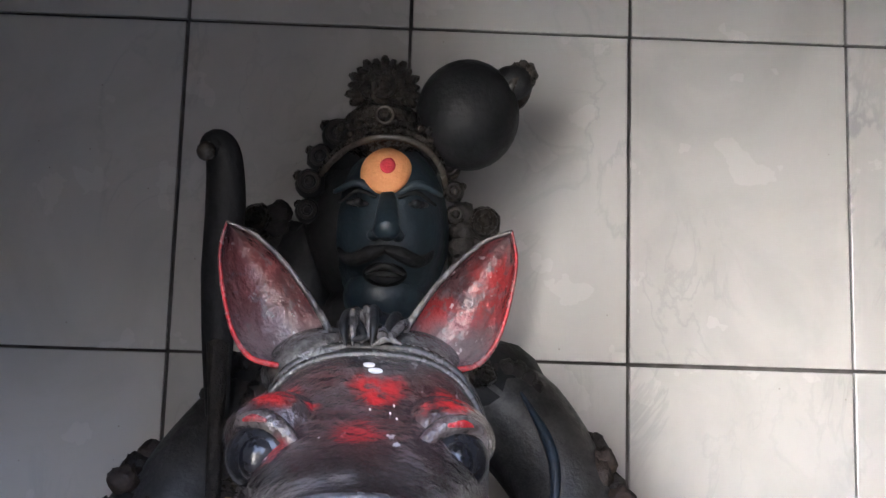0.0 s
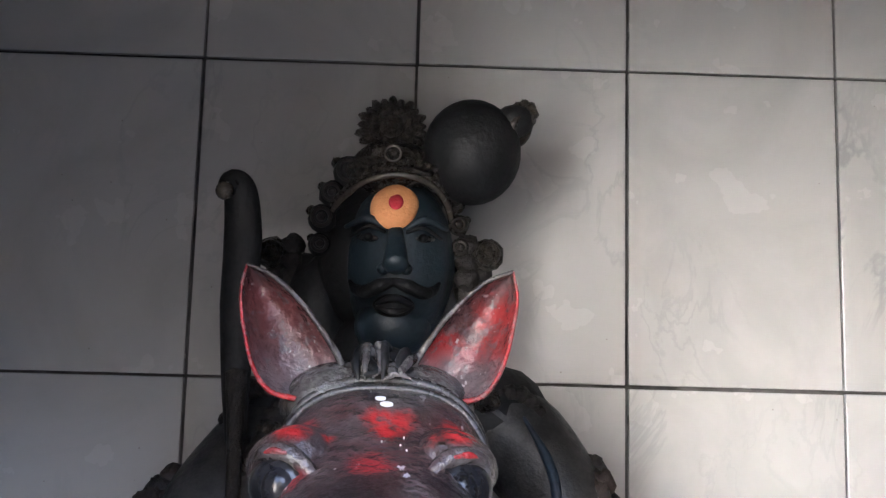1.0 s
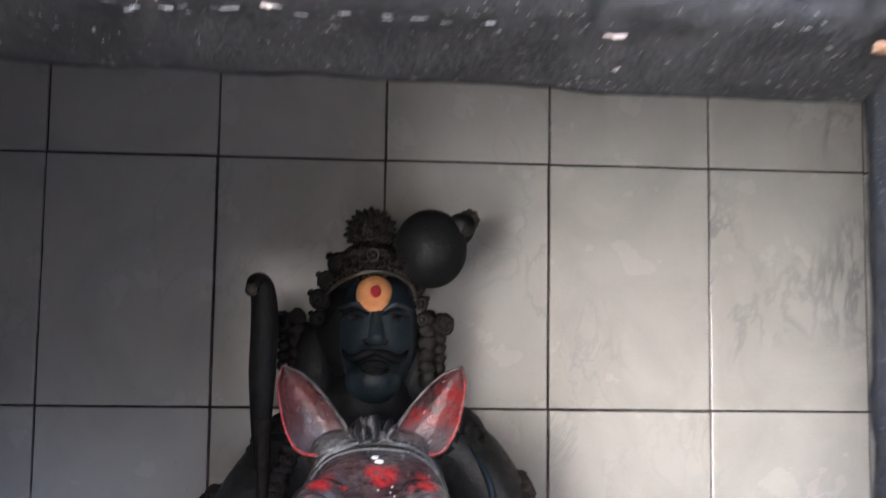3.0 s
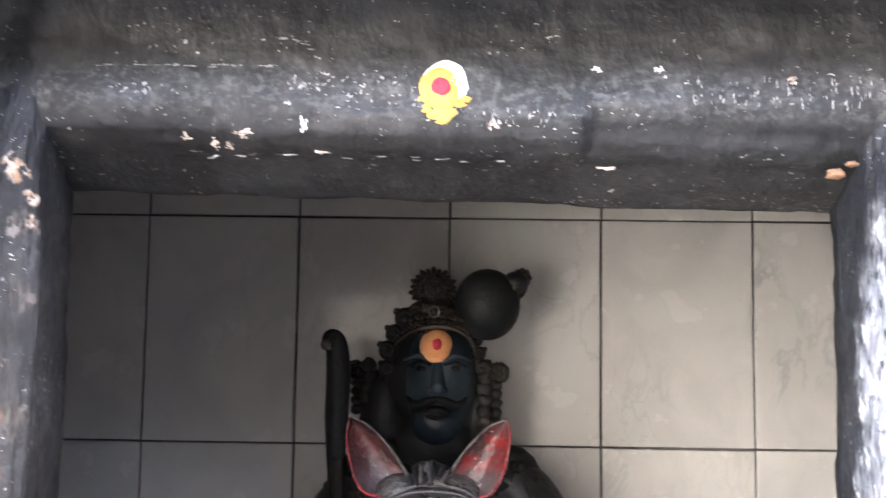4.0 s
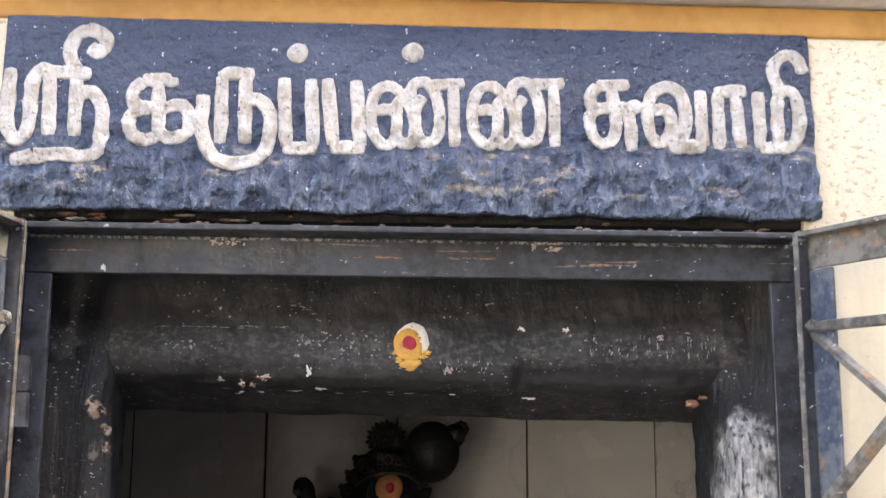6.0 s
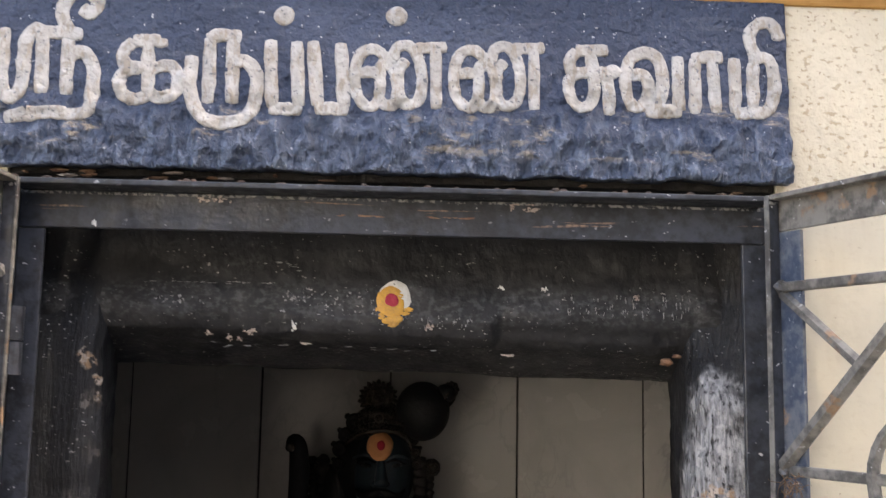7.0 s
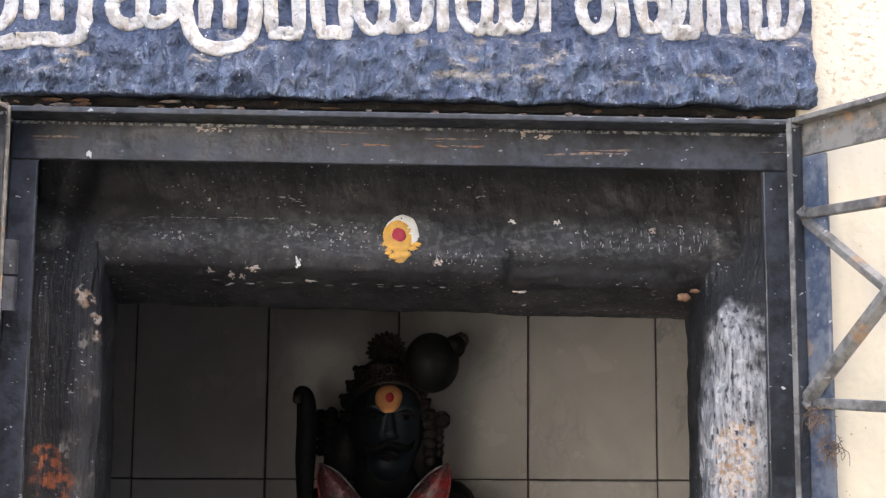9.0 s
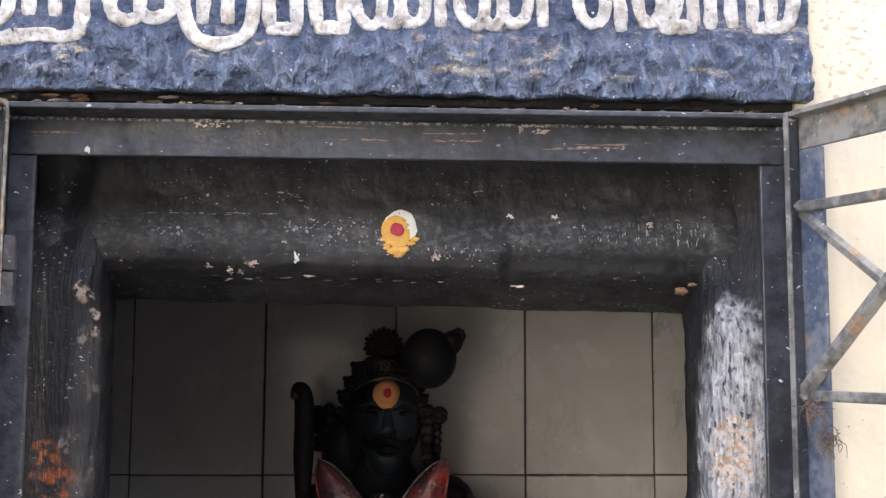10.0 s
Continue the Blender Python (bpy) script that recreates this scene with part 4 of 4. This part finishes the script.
# brow band and nose straps
for y0, w, lift in ((-0.462, 0.004, 0.004), (-0.474, 0.003, 0.003), (-0.638, 0.0036, 0.003), (-0.65, 0.0046, 0.004), (-0.664, 0.0048, 0.004)):
    line = []
    for k in range(-10, 11):
        x = HX + head_section(y0)[2] * 0.985 * math.sin(k / 10 * math.pi / 2)
        line.append((x, y0 - 0.012 * (1 - (k / 10) ** 2) * (1 if y0 < -0.6 else -0.4), head_top(x, y0) + lift * 0.4))
    tube(bm, line, [w, w], 10, SILVER, per=2)

# eyes with lids
for s in (-1, 1):
    ex = -0.0178 + s * 0.0535
    ball(bm, (ex - s * 0.001, -0.512, 1.44), (0.03, 0.03, 0.022), HORSE, 24, (0, s * 20, 0))
    ball(bm, (ex, -0.53, 1.426), (0.0235, 0.02, 0.0215), GLOSS, 24, (0, s * 18, 0))
    ball(bm, (ex + s * 0.002, -0.5405, 1.425), (0.013, 0.0125, 0.0145), GLOSS, 18)
    tube(bm, [(ex - s * 0.027, -0.55, 1.408), (ex - s * 0.02, -0.549, 1.43), (ex - s * 0.004, -0.544, 1.4455), (ex + s * 0.013, -0.534, 1.445), (ex + s * 0.024, -0.52, 1.433)], [0.002, 0.005, 0.0062, 0.0058, 0.003], 10, HORSE)
    tube(bm, [(ex - s * 0.002, -0.55, 1.4465), (ex + s * 0.007, -0.5445, 1.4475), (ex + s * 0.016, -0.5375, 1.4445)], [0.0012, 0.0024, 0.001], 8, RED, 0.6)
    tube(bm, [(ex - s * 0.026, -0.549, 1.406), (ex - s * 0.008, -0.55, 1.4), (ex + s * 0.014, -0.536, 1.403)], [0.002, 0.0042, 0.002], 8, HORSE)
    # nostril
    ball(bm, (HX + s * 0.036, -0.708, 1.374), (0.0135, 0.012, 0.0145), RED, 12)
    ball(bm, (HX + s * 0.037, -0.714, 1.374), (0.0085, 0.0085, 0.0095), DARK, 10)

# ears: hollow leaves with a red rim
for s in (-1, 1):
    out_l = smooth_line([(0.095, 1.573, 0), (0.0985, 1.553, 0), (0.0945, 1.525, 0), (0.087, 1.5, 0), (0.075, 1.484, 0), (0.057, 1.479, 0)], 4)
    in_l = smooth_line([(0.095, 1.573, 0), (0.075, 1.5645, 0), (0.052, 1.543, 0), (0.035, 1.52, 0), (0.0255, 1.502, 0), (0.032, 1.488, 0)], 4)
    rows, back = [], []
    for i, (o, q) in enumerate(zip(out_l, in_l)):
        u = i / (len(out_l) - 1)
        row, brow = [], []
        for j in range(13):
            v = j / 12
            e = q.lerp(o, v)
            dip = 0.022 * math.sin(math.pi * v) ** 0.8 * math.sin(math.pi * min(u * 0.9 + 0.06, 1.0)) ** 0.6
            wr = 0.0016 * fract(e.x * s, 2, e.y, 55)
            row.append((EX + s * e.x, -0.458 + 0.016 * u * (1 - v) + dip + wr, e.y))
            brow.append((EX + s * (e.x * 0.98 + 0.001), -0.452 + 0.016 * u * (1 - v) + dip * 1.1 + 0.004, e.y))
        rows.append(row)
        back.append(brow)
    grid(bm, rows, EAR)
    grid(bm, back, HORSE)
    tube(bm, [r[-1] for r in rows], [0.001, 0.0014, 0.0015, 0.0019, 0.0022], 8, RED, per=1)
    tube(bm, [r[0] for r in rows], [0.0013, 0.0018, 0.0022, 0.0028, 0.0045], 8, HORSE, per=1)
    ball(bm, (EX + s * 0.03, -0.43, 1.48), (0.042, 0.034, 0.027), HORSE, 28, (0, s * 14, 0))

# forelock
rnd = random.Random(21)
for k in range(11):
    x = HX - 0.018 + 0.0031 * k + rnd.uniform(-0.002, 0.002)
    z = 1.514 + rnd.uniform(-0.007, 0.005)
    bend = rnd.uniform(-0.006, 0.006)
    tube(bm, [(x + 0.005, -0.432, z - 0.006), (x + bend, -0.45, z), (x - bend * 0.6, -0.464 - rnd.uniform(0, 0.006), z - 0.01), (x + bend * 0.8, -0.472, 1.494 + rnd.uniform(-0.002, 0.004))], [0.0025, 0.004, 0.0034, 0.001], 8, DARK if k % 3 == 0 else HORSE)
ball(bm, (HX - 0.003, -0.43, 1.503), (0.025, 0.02, 0.017), DARK, 14, rough=0.15)
# paste dots on the forehead
for x, y, r in ((-0.0105, -0.4888, 0.0038), (-0.0148, -0.4835, 0.0032)):
    ball(bm, (x, y, head_top(x, y) + 0.0005), (r * 1.35, r * 0.8, 0.0012), LIME, 14, (30, 0, 25), rough=0.2)
for x, y in ((0.0, -0.53), (0.002, -0.522), (-0.012, -0.527), (0.004, -0.536)):
    ball(bm, (x, y, head_top(x, y) + 0.0002), (0.0006, 0.0013, 0.0006), LIME, 6, (30, 0, 10))

# horse neck, body and legs
tube(bm, [(HX, -0.43, 1.41), (HX, -0.37, 1.33), (HX, -0.33, 1.2), (HX, -0.3, 1.08)], [0.072, 0.085, 0.11, 0.13], 20, HORSE)
ball(bm, (HX, -0.27, 1.04), (0.135, 0.2, 0.13), HORSE, 22)
for s in (-1, 1):
    for y, out in ((-0.4, 0.07), (-0.12, 0.075)):
        tube(bm, [(HX + s * out, y, 1.02), (HX + s * out, y - 0.01, 0.85), (HX + s * out, y, 0.7), (HX + s * out, y - 0.005, 0.575)], [0.055, 0.036, 0.026, 0.032], 12, HORSE)
        ball(bm, (HX + s * out, y - 0.012, 0.57), (0.038, 0.045, 0.025), DARK, 12)
# reins with a brass ring
for s in (-1, 1):
    tube(bm, [(HX + s * 0.056, -0.64, 1.37), (HX + s * 0.088, -0.53, 1.375), (HX + s * 0.12, -0.4, 1.36), (HX + s * 0.15, -0.3, 1.33)], [0.0022, 0.0022], 8, BEAD)
    ring(bm, (HX + s * 0.094, -0.49, 1.36), 0.006, 0.0016, DARK)

# rider: body, arms and legs
ball(bm, (-0.02, -0.14, 1.37), (0.1, 0.085, 0.16), DARK, 24, rough=0.06)
ball(bm, (-0.11, -0.15, 1.455), (0.062, 0.06, 0.055), DARK, 18, rough=0.06)
ball(bm, (0.085, -0.15, 1.462), (0.06, 0.058, 0.055), DARK, 18, rough=0.06)
ball(bm, (-0.02, -0.15, 1.52), (0.066, 0.06, 0.06), DARK, 18)
tube(bm, [(0.075, -0.155, 1.466), (0.115, -0.165, 1.437), (0.148, -0.185, 1.39), (0.162, -0.215, 1.34), (0.16, -0.27, 1.28)], [0.05, 0.05, 0.046, 0.042, 0.036], 18, SLEEVE)
tube(bm, [(-0.105, -0.155, 1.455), (-0.143, -0.18, 1.418), (-0.175, -0.225, 1.372), (-0.19, -0.265, 1.322), (-0.184, -0.31, 1.28)], [0.05, 0.05, 0.046, 0.042, 0.036], 18, SLEEVE)
tube(bm, [(0.112, -0.205, 1.466), (0.132, -0.224, 1.43), (0.139, -0.238, 1.4), (0.137, -0.245, 1.36)], [0.002, 0.0048, 0.005, 0.003], 10, BLUE)
tube(bm, [(0.18, -0.225, 1.345), (0.185, -0.26, 1.3), (0.18, -0.29, 1.26)], [0.04, 0.04, 0.036], 14, BLUE)
tube(bm, [(-0.095, -0.235, 1.42), (-0.088, -0.25, 1.38), (-0.092, -0.27, 1.33)], [0.005, 0.009, 0.006], 8, BLUE)
for s, pts in ((1, ((0.155, -0.18, 1.405), (0.168, -0.2, 1.372))), (-1, ((-0.19, -0.215, 1.385), (-0.2, -0.255, 1.35)))):
    for c in pts:
        for k in range(11):
            a = 2 * math.pi * k / 11
            ball(bm, (c[0] + 0.031 * math.cos(a), c[1] - 0.02 * abs(math.cos(a)) + 0.042 * math.sin(a) * 0.6, c[2] + 0.02 * math.sin(a)), (0.0135, 0.014, 0.015), BEAD if math.cos(a) * s < 0.5 or k % 2 else TAN, 14, rough=0.5)
ball(bm, (-0.197, -0.298, 1.343), (0.025, 0.006, 0.03), TAN, 18, (0, 12, 0), rough=0.25)
for k in range(5):
    ball(bm, (-0.222 + 0.003 * k, -0.262, 1.385 - 0.02 * k), (0.013, 0.016, 0.012), DARK if k % 2 else TAN, 12, rough=0.3)
box(bm, (-0.131, -0.303, 1.358), (-0.126, -0.3, 1.378), 0.0008, None, BRASS)
for s in (-1, 1):
    tube(bm, [(HX + s * 0.08, -0.15, 1.26), (HX + s * 0.15, -0.24, 1.17), (HX + s * 0.165, -0.27, 1.02), (HX + s * 0.16, -0.27, 0.88)], [0.075, 0.06, 0.048, 0.036], 16, BLUE)
    ball(bm, (HX + s * 0.165, -0.31, 0.86), (0.032, 0.065, 0.024), DARK, 12)
# garlands and shoulder beads
for s, off in ((1, 0.0), (-1, 0.006)):
    for k in range(4 if s > 0 else 20):
        u = k / 19
        x = -0.018 + s * (0.075 + 0.05 * math.sin(u * 2.4) - off)
        z = 1.515 - 0.21 * u
        y = -0.19 - 0.06 * math.sin(min(u * 2.2, 1.6))
        ball(bm, (x, y, z), (0.0145, 0.0145, 0.011), BEAD if k % 3 else CROWN, 8, rough=0.3)
    for k in range(9):
        a = -0.4 + 0.34 * k
        ball(bm, (-0.018 + s * (0.12 + 0.05 * math.sin(a) * 0.6), -0.19, 1.445 + 0.042 * math.cos(a)), (0.01, 0.012, 0.01), BEAD, 8, rough=0.3)

# rider's head, turned a little
HC = Vector((-0.012, -0.172, 1.612))


def skull(v, p):
    if v.z < 0:
        p.x *= 1 - 0.22 * v.z * v.z
        p.y *= 1 - 0.12 * v.z * v.z
    return p


ball(bm, (-0.027, -0.152, 1.612), (0.069, 0.062, 0.084), DARK, 30, rough=0.08)
ball(bm, (-0.09, -0.148, 1.56), (0.04, 0.04, 0.065), DARK, 22, rough=0.2)
ball(bm, (0.042, -0.148, 1.56), (0.036, 0.04, 0.062), DARK, 22, rough=0.2)
ball(bm, HC - Vector((0, 0, 0.004)), (0.056, 0.073, 0.09), FACE, 34, (0, 0, 9), shape=skull)
FX, FYY = -0.0135, -0.242
tube(bm, [(FX, FYY + 0.003, 1.637), (FX + 0.0005, FYY - 0.011, 1.617), (FX + 0.001, FYY - 0.02, 1.6)], [0.0065, 0.0098, 0.0122], 12, FACE)
for s in (-1, 1):
    ball(bm, (FX + s * 0.0105, FYY - 0.009, 1.598), (0.0062, 0.0085, 0.0055), FACE, 14)
    ball(bm, (FX + s * 0.0265, FYY + 0.007, 1.6285), (0.0112, 0.006, 0.0037), SILVER, 14, (0, s * -5, s * 18))
    ball(bm, (FX + s * 0.0255, FYY + 0.0015, 1.6285), (0.0048, 0.005, 0.0042), HAIR, 10)
    tube(bm, [(FX + s * 0.01, FYY + 0.001, 1.6335), (FX + s * 0.026, FYY - 0.001, 1.638), (FX + s * 0.043, FYY + 0.014, 1.63)], [0.0018, 0.0022, 0.0014], 7, HAIR)
    tube(bm, [(FX + s * 0.01, FYY + 0.004, 1.638), (FX + s * 0.027, FYY + 0.005, 1.6465), (FX + s * 0.048, FYY + 0.018, 1.64)], [0.003, 0.0042, 0.002], 7, FACE)
    tube(bm, [(FX, FYY - 0.011, 1.586), (FX + s * 0.013, FYY - 0.011, 1.582), (FX + s * 0.026, FYY - 0.005, 1.577), (FX + s * 0.036, FYY + 0.004, 1.58), (FX + s * 0.042, FYY + 0.011, 1.588)], [0.004, 0.0068, 0.0065, 0.0048, 0.0018], 12, HAIR)
tube(bm, [(FX - 0.016, FYY + 0.001, 1.566), (FX - 0.004, FYY - 0.008, 1.5705), (FX + 0.004, FYY - 0.008, 1.5705), (FX + 0.017, FYY + 0.001, 1.566)], [0.0018, 0.0034, 0.0034, 0.0018], 8, DARK)
tube(bm, [(FX - 0.013, FYY + 0.003, 1.563), (FX, FYY - 0.006, 1.559), (FX + 0.014, FYY + 0.003, 1.563)], [0.0018, 0.0036, 0.0018], 8, DARK)
ball(bm, (FX - 0.001, FYY + 0.043, 1.549), (0.037, 0.036, 0.032), FACE, 26)
ball(bm, (FX, FYY + 0.008, 1.566), (0.02, 0.012, 0.011), HAIR, 16)


def brow_y(x, z):
    q = 1 - ((x - HC.x) / 0.057) ** 2 - ((z - HC.z) / 0.085) ** 2
    return HC.y - 0.0745 * math.sqrt(max(q, 0.0)) + 0.001


blob(bm, -0.016, 1.6605, brow_y, 0.0235, 0.0245, 0.0075, 2, PASTE, ragged=0.03)
blob(bm, -0.0142, 1.6625, brow_y, 0.0078, 0.0085, 0.0095, 6, KUMKUM, ragged=0.05)

# crown: brow band, front plate with scalloped edge, side rosettes
for dz, w in ((0.0, 0.0036), (0.0065, 0.0026)):
    tube(bm, [(-0.084, -0.175, 1.652 + dz), (-0.074, -0.2, 1.664 + dz), (-0.048, -0.229, 1.681 + dz), (-0.018, -0.241, 1.688 + dz), (0.012, -0.236, 1.684 + dz), (0.033, -0.213, 1.669 + dz), (0.042, -0.18, 1.648 + dz)], [w, w], 8, EYE if dz == 0.0 else CROWN)
ball(bm, (-0.02, -0.188, 1.703), (0.042, 0.046, 0.03), CROWN, 26, rough=0.14)
ball(bm, (-0.022, -0.185, 1.738), (0.025, 0.03, 0.026), CROWN, 22, rough=0.16)
ball(bm, (-0.025, -0.15, 1.68), (0.058, 0.05, 0.035), DARK, 22, rough=0.1)
for i in range(15):
    a = math.radians(-112 + 224 * i / 14)
    r = 1.0 + 0.1 * (i % 2)
    x, z = -0.0215 + 0.0245 * r * math.sin(a), 1.741 + 0.0235 * r * math.cos(a)
    ball(bm, (x, -0.2, z), (0.0048, 0.008, 0.0098), CROWN, 12, (0, math.degrees(a), 0), rough=0.2)
    ball(bm, (-0.0215 + (x + 0.0215) * 0.68, -0.211, 1.741 + (z - 1.741) * 0.68), (0.0048, 0.006, 0.005), CROWN, 8, rough=0.3)
ring(bm, (-0.0215, -0.2135, 1.742), 0.009, 0.003, CROWN)
ball(bm, (-0.0215, -0.214, 1.742), (0.0055, 0.005, 0.0055), CROWN, 10)
ring(bm, (-0.0185, -0.236, 1.7095), 0.0075, 0.0018, EYE)
ball(bm, (-0.0185, -0.236, 1.7095), (0.0055, 0.0045, 0.0055), CROWN, 10)
for k in range(11):
    x = -0.058 + 0.008 * k
    for j in range(2):
        ball(bm, (x, -0.231 + 6.0 * abs(x + 0.018) ** 2, 1.697 + 0.0085 * j - 0.16 * abs(x + 0.018)), (0.0045, 0.005, 0.0045), CROWN, 8, rough=0.35)
for s, x, z, r in ((-1, -0.062, 1.7, 0.0165), (-1, -0.078, 1.678, 0.0135), (-1, -0.087, 1.653, 0.0145), (-1, -0.088, 1.627, 0.012), (1, 0.027, 1.697, 0.016), (1, 0.042, 1.672, 0.0115), (1, 0.047, 1.65, 0.0105), (1, 0.049, 1.628, 0.01)):
    ball(bm, (x, -0.19, z), (r, r * 0.8, r), CROWN if r < 0.012 else DARK, 14, rough=0.12)
    ring(bm, (x, -0.19 - r * 0.7, z), r * 0.6, r * 0.16, BEAD, None, 16, 6)
    ball(bm, (x, -0.19 - r * 0.75, z), (r * 0.32, r * 0.25, r * 0.32), BEAD, 8)
    ball(bm, (x + s * r * 0.8, -0.185, z + r * 0.6), (r * 0.35, r * 0.4, r * 0.35), CROWN, 8, rough=0.3)
# ear ornaments
for cx, cy, cz in ((-0.138, -0.16, 1.622), (0.076, -0.185, 1.622)):
    ball(bm, (cx, cy, cz), (0.0165, 0.014, 0.0165), CROWN, 14, rough=0.1)
    ring(bm, (cx, cy - 0.012, cz), 0.009, 0.0035, CROWN, None, 16, 6)
    s = 1 if cx > 0 else -1
    for k in range(6):
        ball(bm, (cx - s * 0.02, cy, cz + 0.008 - 0.016 * k), (0.0125, 0.012, 0.0115), BEAD, 10, rough=0.3)
        if k < 4:
            ball(bm, (cx - s * 0.003, cy + 0.006, cz - 0.018 - 0.013 * k), (0.009, 0.009, 0.008), BEAD, 8, rough=0.3)
# hair knot at the side with a bound tuft
ball(bm, (0.0575, -0.2, 1.7215), (0.0485, 0.042, 0.0525), DARK, 32)
ball(bm, (0.0985, -0.2, 1.754), (0.02, 0.02, 0.0165), DARK, 16)
ring(bm, (0.104, -0.204, 1.745), 0.015, 0.004, EYE, Matrix.Rotation(radians(55), 4, "Z") @ Matrix.Rotation(radians(25), 4, "X"), 18, 6)
for k in range(8):
    a = 2 * math.pi * k / 8
    ball(bm, (0.108 + 0.009 * math.cos(a), -0.204, 1.761 + 0.009 * math.sin(a)), (0.0055, 0.007, 0.0055), CROWN, 8, rough=0.3)
# curved blade held upright, with its knob
tube(bm, [(-0.166, -0.275, 1.66), (-0.161, -0.272, 1.6695), (-0.154, -0.268, 1.66), (-0.151, -0.262, 1.62), (-0.153, -0.255, 1.56), (-0.153, -0.25, 1.5), (-0.15, -0.25, 1.44)], [0.009, 0.0125, 0.0155, 0.0175, 0.017, 0.0135, 0.01], 14, DARK, 0.6, 6)
ball(bm, (-0.166, -0.282, 1.66), (0.0085, 0.0085, 0.0085), EYE, 14)
tube(bm, [(-0.152, -0.25, 1.5), (-0.15, -0.255, 1.44), (-0.147, -0.265, 1.36), (-0.146, -0.27, 1.3)], [0.0115, 0.007, 0.0065, 0.007], 10, BEAD)

statue = tagged(obj("statue", bm, SLOTS, True), "glossy painted statue of a crowned rider on a red-marked grey horse", "statue")

bm = bmesh.new()
box(bm, (-0.32, -0.62, 0.12), (0.3, -0.012, 0.55), 0.012)
tagged(obj("plinth", bm, M_PLINTH), "black granite plinth under the statue", "plinth")

# ---- wall tiles, on one shared mesh ----
bm = bmesh.new()
box(bm, (-0.12325, -0.006, -0.18575), (0.12325, 0.002, 0.18575), 0.0012)
tile_ob = obj("tile", bm, M_TILE)
tile_mesh = tile_ob.data
bpy.data.objects.remove(tile_ob)
veined_mesh = tile_mesh.copy()
veined_mesh.materials[0] = M_TILE_VEINED
rnd = random.Random(8)
for i in range(8):
    for j in range(7):
        t = new("tile", veined_mesh if (i, j) in ((6, 5), (7, 5), (7, 4), (6, 4)) else tile_mesh)
        t.parent = wall_north
        t.location = (-0.875 + 0.25 * i + rnd.uniform(-0.0006, 0.0006), -0.0025 + rnd.uniform(-0.0006, 0.0006), 1.6875 + 0.375 * (j - 4) - (0.0035 if j > 4 else 0.00175 if j == 4 else 0.0) + rnd.uniform(-0.0006, 0.0006))
        t.scale = (1, 1, 0.991) if j == 4 else (1, 1, 1)
        t.rotation_euler = (rnd.uniform(-0.002, 0.002), 0, rnd.uniform(-0.002, 0.002))
